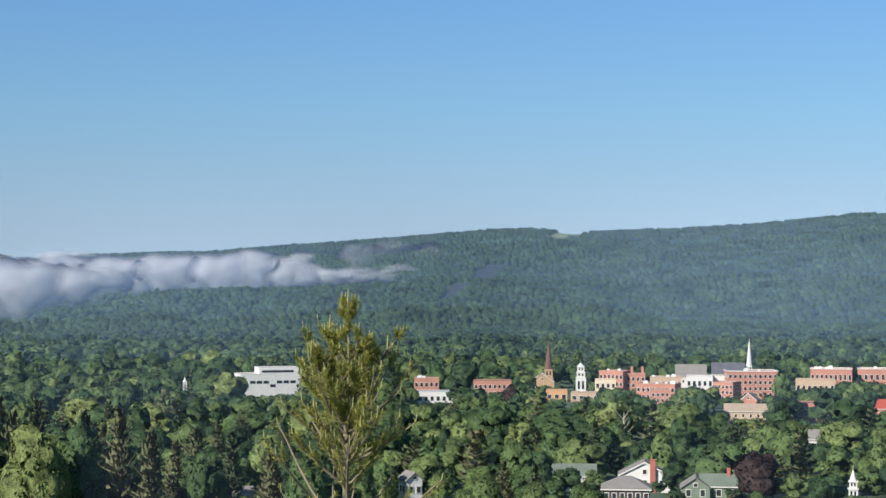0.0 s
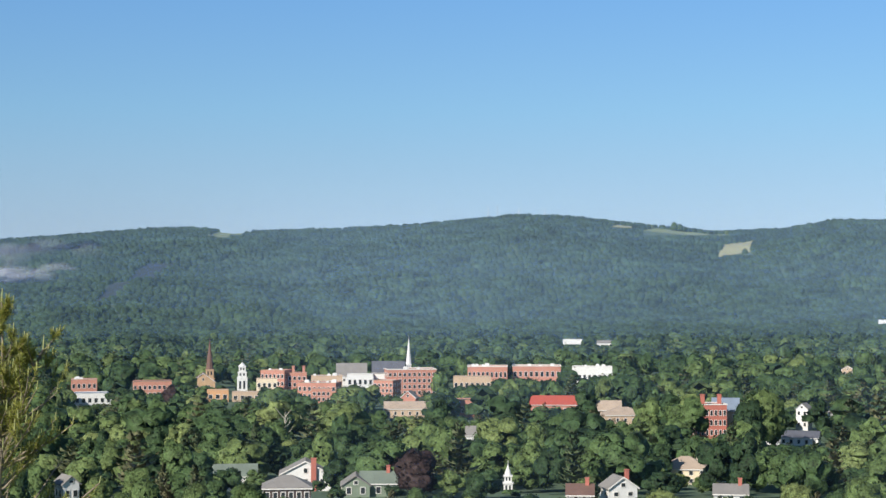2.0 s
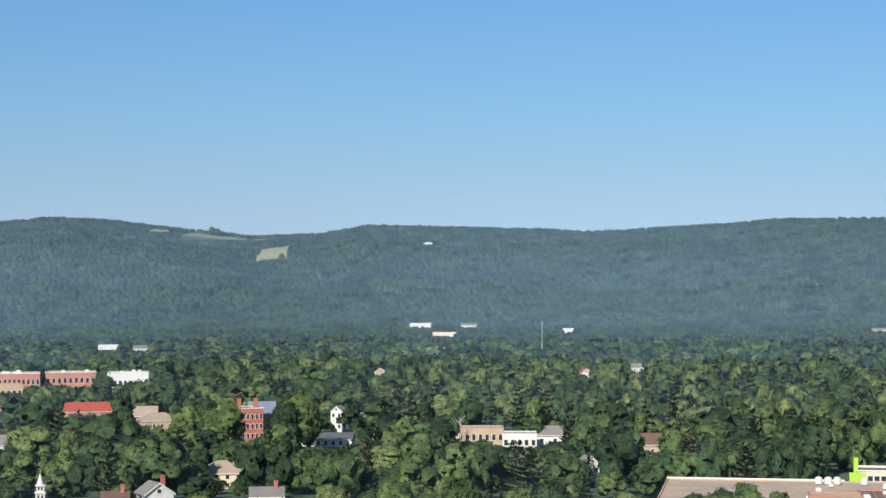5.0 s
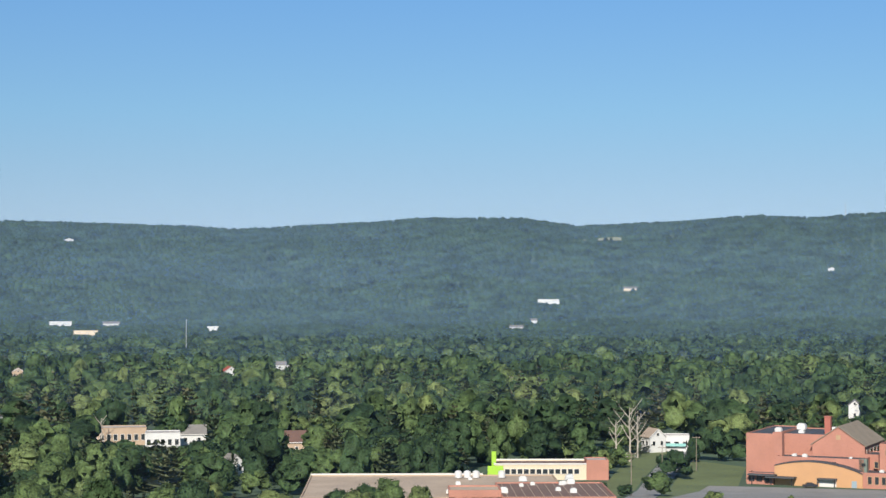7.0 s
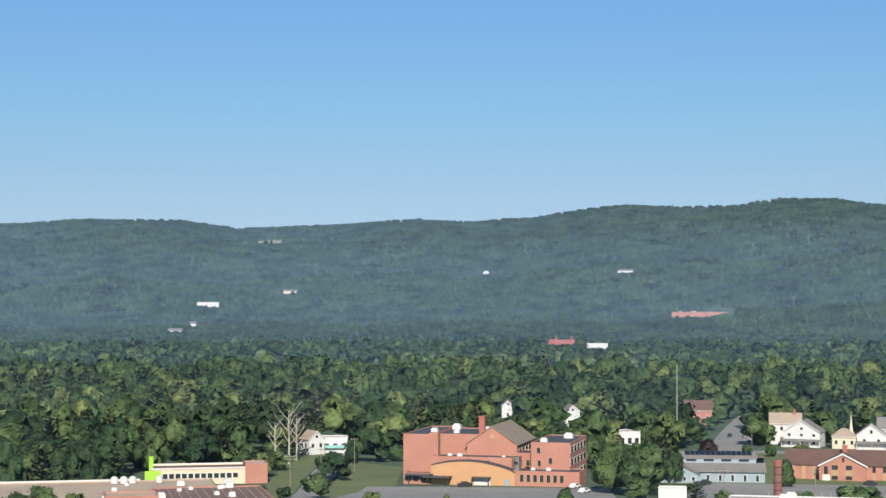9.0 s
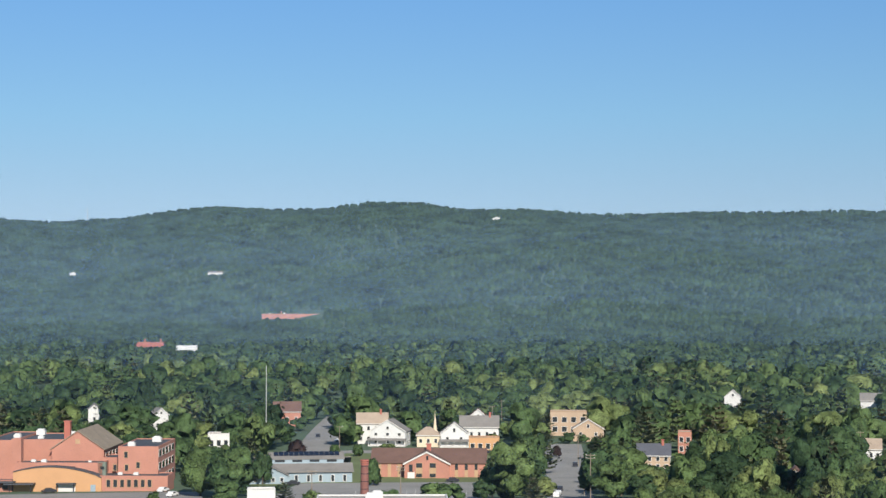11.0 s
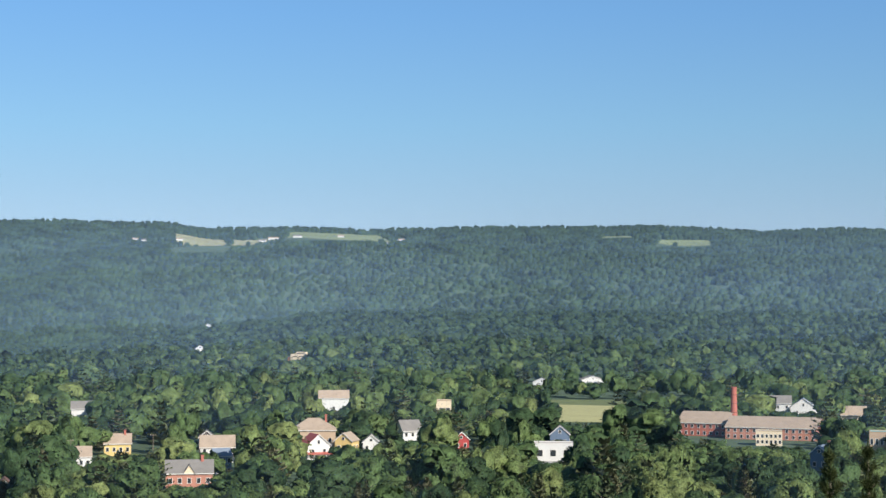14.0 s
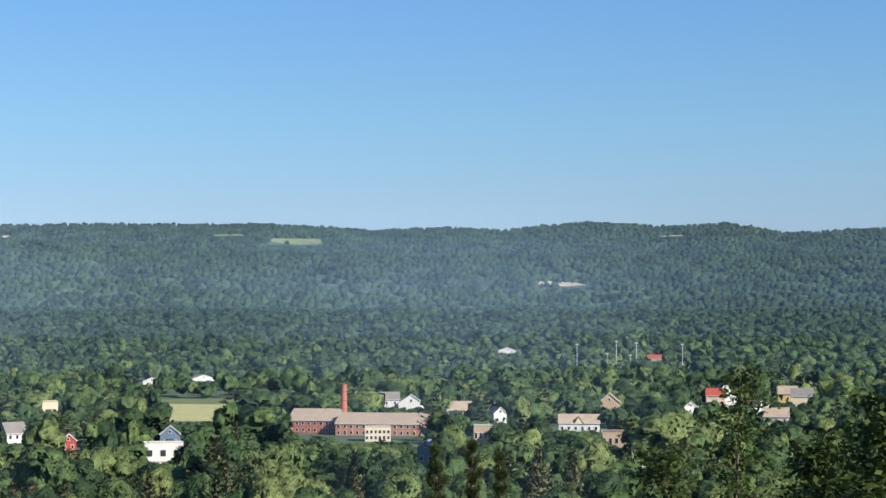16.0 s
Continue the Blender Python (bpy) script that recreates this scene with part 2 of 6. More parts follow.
def build_ground():
    az = np.concatenate([np.arange(-25, 125, 0.5), np.arange(125, 335, 6.0)])
    rr = np.concatenate([[0.0, 1.5, 6, 12, 25, 40, 60], np.array([90, 120, 160, 200, 230, 260, 300, 340, 375, 410, 450, 485, 520, 560, 600, 640.0]), np.arange(700, 2200, 100.0), np.arange(2200, 4990, 55.0), [4990]])
    A, R = np.meshgrid(az, rr, indexing="ij")
    x, y = polar(A, R)
    v = np.stack([x, y, height(np.where(A > 160, 160, A), R)], -1).reshape(-1, 3)
    n, m = len(az), len(rr)
    i, j = np.meshgrid(np.arange(n), np.arange(m - 1), indexing="ij")
    k = (i + 1) % n
    f = np.stack([i * m + j, k * m + j, k * m + j + 1, i * m + j + 1], -1).reshape(-1, 4)
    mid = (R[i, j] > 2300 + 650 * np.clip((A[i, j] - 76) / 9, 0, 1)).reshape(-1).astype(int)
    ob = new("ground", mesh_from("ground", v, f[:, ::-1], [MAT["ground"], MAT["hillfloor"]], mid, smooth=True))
    tagged(ob, "green valley floor rising into wooded hills", "ground", kind="structure")


build_ground()

# ---- trees ----
rng = np.random.default_rng(7)
ICO_V = np.array([(0, 0, -1), (0.724, -0.526, -0.447), (-0.276, -0.851, -0.447), (-0.894, 0, -0.447), (-0.276, 0.851, -0.447), (0.724, 0.526, -0.447),
         (0.276, -0.851, 0.447), (-0.724, -0.526, 0.447), (-0.724, 0.526, 0.447), (0.276, 0.851, 0.447), (0.894, 0, 0.447), (0, 0, 1)])
ICO_F = np.array([(1, 0, 2), (2, 0, 3), (3, 0, 4), (4, 0, 5), (5, 0, 1), (1, 2, 6), (2, 3, 7), (3, 4, 8), (4, 5, 9), (5, 1, 10),
                  (6, 2, 7), (7, 3, 8), (8, 4, 9), (9, 5, 10), (10, 1, 6), (6, 7, 11), (7, 8, 11), (8, 9, 11), (9, 10, 11), (10, 6, 11)])


def turned(v, a):
    c, s = np.cos(a), np.sin(a)
    return np.stack([v[:, 0] * c - v[:, 1] * s, v[:, 0] * s + v[:, 1] * c, v[:, 2]], 1)


def outward(v, f, n):
    """Turns each face to the side its leaf directions point to."""
    p = v[f]
    g = np.cross(p[:, 1] - p[:, 0], p[:, 2] - p[:, 0])
    back = np.einsum("ij,ij->i", g, n[f].sum(1)) < 0
    f = np.array(f)
    f[back] = f[back][:, ::-1]
    return v, f, n


def split_faces(v, f):
    """Each triangle into four, new corners pushed out to the unit ball."""
    v, mid, out = [np.array(p) for p in v], {}, []
    for t in f:
        m = []
        for i in range(3):
            key = tuple(sorted((int(t[i]), int(t[(i + 1) % 3]))))
            if key not in mid:
                p = v[key[0]] + v[key[1]]
                mid[key] = len(v)
                v.append(p / np.linalg.norm(p))
            m.append(mid[key])
        out += [(t[0], m[0], m[2]), (t[1], m[1], m[0]), (t[2], m[2], m[1]), tuple(m)]
    return np.array(v), np.array(out)


BALL_V, BALL_F = split_faces(ICO_V, ICO_F)


def leafy_crown(lobes, sprays, size, shape="round", fine=True):
    """Broadleaf crown, 1 in radius and 2 high: rough billowing lobes and loose leaf sprays; gives vertices, faces and leaf directions."""
    vs, fs, ns, n = [], [], [], 0
    bv, bf = (BALL_V, BALL_F) if fine else (ICO_V, ICO_F)
    low, wide = {"round": (0.5, 0.55), "oval": (0.45, 0.42), "broad": (0.6, 0.66)}[shape]
    for i in range(lobes):
        q = (i + rng.uniform(0.1, 0.9)) / lobes
        a = i * 2.4 + rng.uniform(-0.5, 0.5)
        up = low + (1.6 - low) * q
        rad = wide * math.sqrt(max(0.04, 1 - abs((q - 0.3) / 0.76) ** 2.4)) * rng.uniform(0.7, 1.12)
        if lobes == 1:
            rad, up = rng.uniform(0, 0.15), 1.0
        c = np.array([rad * math.cos(a), rad * math.sin(a), up])
        s = {1: 0.84, 2: 0.66, 3: 0.58}.get(lobes, 0.5 if lobes < 7 else 0.42) * rng.uniform(0.75, 1.15)
        ball = turned(bv, rng.uniform(0, 6))
        v = ball * (s * rng.uniform(0.62, 1.26, (len(bv), 1))) * [1, 1, 0.88]
        out = np.array([c[0], c[1], (c[2] - 0.75) * 0.9])
        vs.append(v + c), fs.append(bf + n)
        ns.append(ball * 0.75 + out * 0.8 + [0, 0, 0.2] + rng.normal(size=ball.shape) * 0.45)
        n += len(bv)
        m = sprays // lobes
        d = rng.normal(size=(m, 3)) + out * 0.9
        d[:, 2] += 0.2
        d /= np.linalg.norm(d, axis=1, keepdims=True)
        p = c + d * [1, 1, 0.88] * s * rng.uniform(0.92, 1.26, (m, 1))
        t = np.cross(d + rng.normal(size=(m, 3)) * 0.4, rng.normal(size=(m, 3)))
        t /= np.linalg.norm(t, axis=1, keepdims=True)
        b = np.cross(d + rng.normal(size=(m, 3)) * 0.2, t)
        b /= np.linalg.norm(b, axis=1, keepdims=True)
        z = size * rng.uniform(0.55, 1.35, (m, 1))
        vs.append(np.stack([p - t * z - b * z * 0.5, p + t * z - b * z * 0.5, p + b * z], 1).reshape(-1, 3))
        fs.append(np.arange(3 * m).reshape(-1, 3) + n)
        ns.append(np.repeat(d * 0.75 + out * 0.8 + [0, 0, 0.2] + rng.normal(size=(m, 3)) * 0.45, 3, axis=0))
        n += 3 * m
    v = np.concatenate(vs)
    v[:, 2] *= 2.0 / v[:, 2].max()
    return outward(v, np.concatenate(fs), np.concatenate(ns))


SHAPES = ("round", "oval", "round", "broad")


def pine_crown(tiers, arms, fine=1):
    """White pine crown of ragged, upswept, level boughs, 1 in radius and 2 high."""
    P = []
    for i in range(tiers):
        q = (i + rng.uniform(0.0, 0.6)) / tiers
        reach = (1 - q) ** 0.7 * rng.uniform(0.6, 1.15) + 0.05
        for j in range(arms):
            a = j * 6.283 / arms + i * 1.1 + rng.uniform(-0.4, 0.4)
            L = reach * rng.uniform(0.45, 1.2)
            z0 = 0.2 + 1.7 * q
            d, e, up = np.array([math.cos(a), math.sin(a), 0.0]), np.array([-math.sin(a), math.cos(a), 0.0]), np.array([0, 0, 1.0])
            o, tip = up * z0 + d * 0.05, up * (z0 + 0.2 * L + rng.uniform(-0.03, 0.06)) + d * L
            w = 0.2 * L + 0.05
            mid = o * 0.45 + tip * 0.55
            P.append((o, mid + e * w - up * 0.03, tip))
            P.append((o, tip, mid - e * w - up * 0.03))
            for g in range(3 * fine):
                t = rng.uniform(0.25, 1.05)
                c = o * (1 - t) + tip * t + e * rng.uniform(-1, 1) * w * 0.8
                z = rng.uniform(0.07, 0.13) / fine ** 0.35
                h = (d * rng.uniform(-0.6, 1) + e * rng.uniform(-1, 1))
                P.append((c - h * z, c + h * z + e * z * 0.5, c + up * z * rng.uniform(0.5, 1.3) + d * z * 0.7))
    v = np.array(P).reshape(-1, 3)
    n = v * [1.0, 1.0, 0.0] + [0, 0, 0.45] + rng.normal(size=v.shape) * 0.12
    return outward(v, np.arange(len(v)).reshape(-1, 3), n)


BLOCKED = []  # (x, y, radius) kept free of woods
SIGHT = []  # (heading from, to, distance, lowest open elevation): woods before a building stay below this line


def clear(x, y):
    ok = np.ones(len(x), dtype=bool)
    for bx, by, br in BLOCKED:
        ok &= (x - bx) ** 2 + (y - by) ** 2 > br * br
    return ok


def scatter(r0, r1, lateral, depth, a0=-17.5, a1=118.0):
    az, rr = [], []
    r = r0
    while r < r1:
        step = math.degrees(lateral / r)
        a = np.arange(a0, a1, step)
        az.append(a + rng.uniform(-0.45, 0.45, len(a)) * step)
        rr.append(r + rng.uniform(-0.5, 0.5, len(a)) * depth)
        r += depth
    return np.concatenate(az), np.concatenate(rr)


def woods(name, az, r, kinds, radius, tall, mats, label, blend=None, haze_span=None, smooth=False, deep=1.0):
    """One mesh of many trees. kinds: lists of (crown, material index)."""
    x, y = polar(az, r)
    ok = clear(x, y)
    x, y, az, r = x[ok], y[ok], az[ok], r[ok]
    n = len(x)
    z = height(az, r)
    R, T = rng.uniform(*radius, n), rng.uniform(*tall, n)
    top = np.full(n, 99.0)
    for s0, s1, sr, su in SIGHT:
        side = np.degrees(0.3 * R / r)
        inside = (az > s0 - side) & (az < s1 + side) & (r < sr + 2) & (r > sr * 0.35)
        top = np.where(inside, np.minimum(top, EYE + r * math.tan(radians(su)) - z), top)
    gap = rng.random(n) < 0.1
    T = np.where(gap & (r < 2000), T * 0.5, T)
    T = np.minimum(T, np.maximum(top, 0) * rng.uniform(0.86, 1.02, n))
    ok = T > 1.3
    x, y, az, r, z, R, T = x[ok], y[ok], az[ok], r[ok], z[ok], R[ok], T[ok]
    R = np.minimum(R, T * 0.55 + 1.0)
    n = len(x)
    big = np.sin(x * 0.011 + 1.7) + np.sin(y * 0.009) + np.sin((x + y) * 0.023)
    tone = np.clip(0.06 * big + rng.beta(0.8, 1.15, n), 0, 1)
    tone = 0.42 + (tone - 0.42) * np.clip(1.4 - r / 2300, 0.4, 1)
    # tone follows distance, so far crowns take the bluer haze colours
    if haze_span:
        tone = np.clip((r - haze_span[0]) / (haze_span[1] - haze_span[0]) + 0.03 * big + rng.normal(0, 0.07, n), 0, 1)
    which = np.array([k[2] for k in kinds])
    pick = rng.choice(len(kinds), n, p=which / which.sum())
    # with distance more trees take the hill colours, bluer the farther off
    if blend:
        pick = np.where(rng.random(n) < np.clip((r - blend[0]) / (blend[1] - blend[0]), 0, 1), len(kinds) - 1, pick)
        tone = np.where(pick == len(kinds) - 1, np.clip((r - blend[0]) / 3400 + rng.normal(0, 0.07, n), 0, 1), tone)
    V, F, I, C, N, base = [], [], [], [], [], 0
    for k, (variants, mi, _) in enumerate(kinds):
        sub = np.flatnonzero(pick == k)
        var = rng.integers(0, len(variants), len(sub))
        for q, (cv, cf, cn) in enumerate(variants):
            ids = sub[var == q]
            if not len(ids):
                continue
            a = rng.uniform(0, 6.283, len(ids))
            c, s = np.cos(a)[:, None], np.sin(a)[:, None]
            rad = (R[ids] * (0.95 if mi == 1 else 1.0))[:, None]
            tt = (T[ids] * (1.12 if mi == 1 else 1.0))[:, None]
            vx = (cv[:, 0] * c - cv[:, 1] * s) * rad + x[ids][:, None]
            vy = (cv[:, 0] * s + cv[:, 1] * c) * rad + y[ids][:, None]
            if deep != 1.0:
                ux, uy = np.sin(np.radians(az[ids]))[:, None], np.cos(np.radians(az[ids]))[:, None]
                along = ((vx - x[ids][:, None]) * ux + (vy - y[ids][:, None]) * uy) * (deep - 1)
                vx, vy = vx + along * ux, vy + along * uy
            vz = cv[:, 2] * 0.5 * tt + z[ids][:, None]
            V.append(np.stack([vx, vy, vz], -1).reshape(-1, 3))
            N.append(np.stack([cn[:, 0] * c - cn[:, 1] * s, cn[:, 0] * s + cn[:, 1] * c, np.broadcast_to(cn[:, 2], vx.shape)], -1).reshape(-1, 3))
            F.append((cf[None] + (np.arange(len(ids)) * len(cv))[:, None, None]).reshape(-1, 3) + base)
            I.append(np.full(len(ids) * len(cf), mi))
            C.append(np.repeat(tone[ids], len(cv)))
            base += len(ids) * len(cv)
    me = mesh_from(name, np.concatenate(V), np.concatenate(F), mats, np.concatenate(I), np.concatenate(C), smooth, np.concatenate(N))
    return tagged(new(name, me), label, "trees", kind="stuff")


def dome(k=4):
    a = np.arange(k) * 6.283 / k
    rings = [np.stack([np.cos(a) * 1.15, np.sin(a) * 1.15, a * 0 - 0.8], 1), np.stack([np.cos(a + 0.6) * 0.95, np.sin(a + 0.6) * 0.95, a * 0 + 1.35], 1), [[0, 0, 1.85]]]
    v = np.concatenate(rings)
    v = v * rng.uniform(0.82, 1.18, (len(v), 1))
    f = []
    for i in range(k):
        j = (i + 1) % k
        f += [(i, j, k + i), (j, k + j, k + i), (k + i, k + j, 2 * k)]
    return outward(v, np.array(f), (v - [0, 0, 0.6]) * [0.6, 0.6, 0.45] + [0, 0, 0.85])


def cone(k=4):
    v, f, n = dome(k)
    v[k:2 * k, :2] *= 0.5
    v[k:2 * k, 2] *= 0.85
    v[:k, :2] *= 0.85
    return v, f, n


# ---- parts and simple solids ----
def bm_box(bm, size, loc=(0, 0, 0)):
    g = bmesh.ops.create_cube(bm, size=1)
    bmesh.ops.scale(bm, vec=size, verts=g["verts"])
    bmesh.ops.translate(bm, vec=loc, verts=g["verts"])


def bm_tube(bm, r0, r1, h, loc=(0, 0, 0), n=10):
    g = bmesh.ops.create_cone(bm, cap_ends=True, segments=n, radius1=r0, radius2=r1, depth=h)
    bmesh.ops.translate(bm, vec=(loc[0], loc[1], loc[2] + h / 2), verts=g["verts"])


def part(name, bm, mat, parent=None, label="", m=None):
    me = bpy.data.meshes.new(name)
    bm.to_mesh(me)
    bm.free()
    me.materials.append(MAT[mat])
    ob = new(name, me)
    ob.parent = parent
    if m is not None:
        ob.matrix_basis = m
    return tagged(ob, label)


UNIT = {}


def box(name, parent, size, loc, mat, label="", turn=0.0):
    """A slightly bevelled block as a part; alike ones share their mesh."""
    key = (name, mat)
    if key not in UNIT:
        bm = bmesh.new()
        bm_box(bm, (1, 1, 1))
        me = bpy.data.meshes.new(name)
        bm.to_mesh(me)
        bm.free()
        me.materials.append(MAT[mat])
        UNIT[key] = me
    ob = new(name, UNIT[key])
    ob.parent = parent
    ob.matrix_basis = Matrix.LocRotScale(loc, Euler((0, 0, radians(turn))), size)
    return tagged(ob, label)


def solid(name, v, f, mat, parent, label=""):
    me = bpy.data.meshes.new(name)
    me.from_pydata(v, [], f)
    me.materials.append(MAT[mat])
    ob = new(name, me)
    ob.parent = parent
    return tagged(ob, label)


def slab(name, corners, thick, mat, parent, label=""):
    """A plate with the given upper corners."""
    n = len(corners)
    v = [tuple(c) for c in corners] + [(c[0], c[1], c[2] - thick) for c in corners]
    f = [tuple(range(n)), tuple(range(2 * n - 1, n - 1, -1))] + [(i, i + n, (i + 1) % n + n, (i + 1) % n) for i in range(n)]
    return solid(name, v, f, mat, parent, label)


def stand(name, label, category, az, r, turn=0.0, group="", sink=0.2):
    """An Empty on the ground at a heading and a distance, its x to the right and its y away from the lookout."""
    e = new(name)
    x, y = polar(az, r)
    e.matrix_basis = pose(float(x), float(y), float(height(az, r)) - sink, 0, 0, -az + turn)
    return tagged(e, label, category, group)


def window(parent, x, y, z, w, h, trim="trim"):
    f = box("window", parent, (w + 0.3, 0.14, h + 0.3), (x, y, z), trim)
    p = box("pane", f, (w / (w + 0.3), 0.6, h / (h + 0.3)), (0, -0.35, 0), "glass")
    return p


def side_window(parent, x, y, z, w, h):
    f = box("window", parent, (w + 0.3, 0.14, h + 0.3), (x, y, z), "trim", turn=90)
    box("pane", f, (w / (w + 0.3), 0.6, h / (h + 0.3)), (0, -0.35 if x > 0 else 0.35, 0), "glass")


def open_view(az, r, w, up, h=0.0):
    """Keeps the woods before a building below the line to its visible foot; far ones stand waist-deep in leaves."""
    if r > 1250 and h:
        up = max(up, math.degrees(math.atan((float(height(az, r)) + 0.4 * h - EYE) / r)))
    if r < 560 and h:
        up += 0.2
    x, y = polar(az, r)
    half = math.degrees(max(w * 0.45, 1.2) / r)
    SIGHT.append((az - half, az + half, r, up))


def house(label, az, r, w, d, h, turn, wall, roof, up, gable="front", rows=1, cols=2, chimney=0, porch=False, dormer=False):
    e = stand("house", label, "house", az, r, turn, "houses of the town")
    x, y = polar(az, r + d / 2)
    BLOCKED.append((float(x), float(y), max(w, d) * 0.55 + 1.0))
    open_view(az, r, w, up, h)
    rise_h = min(h * 0.42, (w if gable == "front" else d) * 0.42) if gable != "hip" else min(h * 0.4, d * 0.35)
    ev = h - rise_h
    a, o = w / 2, 0.45
    if gable == "front":
        v = [(-a, 0, 0), (a, 0, 0), (a, d, 0), (-a, d, 0), (-a, 0, ev), (a, 0, ev), (a, d, ev), (-a, d, ev), (0, 0, h), (0, d, h)]
        f = [(0, 1, 5, 8, 4), (3, 7, 9, 6, 2), (0, 4, 7, 3), (1, 2, 6, 5)]
        k = rise_h / a
        for s in (-1, 1):
            slab("roof_slope", [(0, -o, h + 0.25), (s * (a + o), -o, ev - k * o + 0.25), (s * (a + o), d + o, ev - k * o + 0.25), (0, d + o, h + 0.25)][::s], 0.25, roof, e)
    elif gable == "side":
        v = [(-a, 0, 0), (a, 0, 0), (a, d, 0), (-a, d, 0), (-a, 0, ev), (a, 0, ev), (a, d, ev), (-a, d, ev), (-a, d / 2, h), (a, d / 2, h)]
        f = [(0, 1, 5, 4), (2, 3, 7, 6), (0, 4, 8, 7, 3), (1, 2, 6, 9, 5)]
        k = rise_h / (d / 2)
        slab("roof_slope", [(-a - o, -o, ev - k * o + 0.25), (a + o, -o, ev - k * o + 0.25), (a + o, d / 2, h + 0.25), (-a - o, d / 2, h + 0.25)], 0.25, roof, e)
        slab("roof_slope", [(a + o, d + o, ev - k * o + 0.25), (-a - o, d + o, ev - k * o + 0.25), (-a - o, d / 2, h + 0.25), (a + o, d / 2, h + 0.25)], 0.25, roof, e)
    else:
        v = [(-a, 0, 0), (a, 0, 0), (a, d, 0), (-a, d, 0), (-a, 0, ev), (a, 0, ev), (a, d, ev), (-a, d, ev)]
        f = [(0, 1, 5, 4), (2, 3, 7, 6), (0, 4, 7, 3), (1, 2, 6, 5), (4, 5, 6, 7)]
        q = max(a - d / 2, a * 0.2)
        A, B, C, D, R1, R2 = (-a - o, -o, ev), (a + o, -o, ev), (a + o, d + o, ev), (-a - o, d + o, ev), (-q, d / 2, h), (q, d / 2, h)
        for c in ((A, B, R2, R1), (B, C, R2), (C, D, R1, R2), (D, A, R1)):
            slab("roof_slope", [(p[0], p[1], p[2] + 0.2) for p in c], 0.2, roof, e)
    solid("wall", v, f, wall, e)
    ww, wh = min(1.1, w / cols * 0.5), min(1.6, ev / max(rows, 1) * 0.5)
    rows, cols = (rows, cols) if r < 1500 else (1, 2)
    ww, wh = (ww, wh) if r < 1500 else (1.0, 0.9)
    full = rows if gable != "front" else max(1, rows - 1)
    for i in range(full):
        z = ev * (i + 0.55) / full if gable != "front" else ev * (i + 0.6) / full
        for j in range(cols):
            window(e, -a + w * (j + 0.5) / cols, -0.06, z, ww, wh)
        for s in (-1, 1):
            for j in range(2):
                side_window(e, s * (a + 0.06), d * (0.3 + 0.4 * j), z, ww, wh)
    if gable == "front":
        window(e, 0, -0.06, ev + rise_h * 0.3, ww * 0.9, min(wh, rise_h * 0.35))
        if rise_h > 2.5:
            for s in (-1, 1):
                slab("barge_board", [(0, -o - 0.06, h + 0.3), (s * (a + o), -o - 0.06, ev - k * o + 0.3), (s * (a + o), -o - 0.02, ev - k * o + 0.3), (0, -o - 0.02, h + 0.3)][::s], 0.4, "trim", e)
    if gable != "front":
        box("eave_board", e, (w + 2 * o, 0.06, 0.28), (0, -o - 0.03, ev - 0.1), "trim")
    for c in range(1 if chimney else 0):
        bm = bmesh.new()
        tall = rise_h * (1.0 if chimney == 1 else 2.4) + 1.6
        bm_box(bm, (0.9 if chimney == 1 else 1.5, 0.9, tall), (0, 0, 0))
        bm_box(bm, (1.1 if chimney == 1 else 1.75, 1.1, 0.25), (0, 0, tall / 2))
        part("chimney", bm, "redbrick", e, "red brick chimney", pose(w * (0.16 if chimney == 2 else 0.28), d * 0.45 if chimney == 1 else -0.5, h + 1.6 - tall / 2 - (0.6 if chimney == 2 else 0)))
    if porch:
        slab("porch_roof", [(-a - 0.6, -2.6, 2.9), (a + 0.6, -2.6, 2.9), (a + 0.6, 0, 3.5), (-a - 0.6, 0, 3.5)], 0.25, roof, e)
        box("porch_floor", e, (w + 0.8, 2.5, 0.5), (0, -1.25, 0.35), "trim")
        for j in range(5):
            box("porch_post", e, (0.22, 0.22, 2.3), (-a - 0.2 + (w + 0.4) * j / 4, -2.35, 1.6), "trim")
    if dormer:
        g = min(2.2, w * 0.12)
        solid("dormer", [(-g, -o, ev), (g, -o, ev), (0, -o, ev + g * 1.5), (-g, d / 2, ev), (g, d / 2, ev), (0, d / 2, ev + g * 1.5)], [(0, 1, 2), (3, 5, 4), (0, 3, 4, 1)], "cream", e)
        for s in (-1, 1):
            slab("dormer_roof", [(0, -o - 0.3, ev + g * 1.5 + 0.2), (s * (g + 0.3), -o - 0.3, ev - 0.2), (s * (g + 0.3), d / 2, ev - 0.2), (0, d / 2, ev + g * 1.5 + 0.2)][::s], 0.2, roof, e)
    return e


def roof_unit(e, x, y, z, s):
    bm = bmesh.new()
    bm_box(bm, (s, s * 0.8, s * 0.55), (0, 0, s * 0.275))
    bm_box(bm, (s * 0.7, s * 0.6, s * 0.15), (0, 0, s * 0.62))
    part("roof_unit", bm, "white", e, "pale metal rooftop unit", pose(x, y, z))


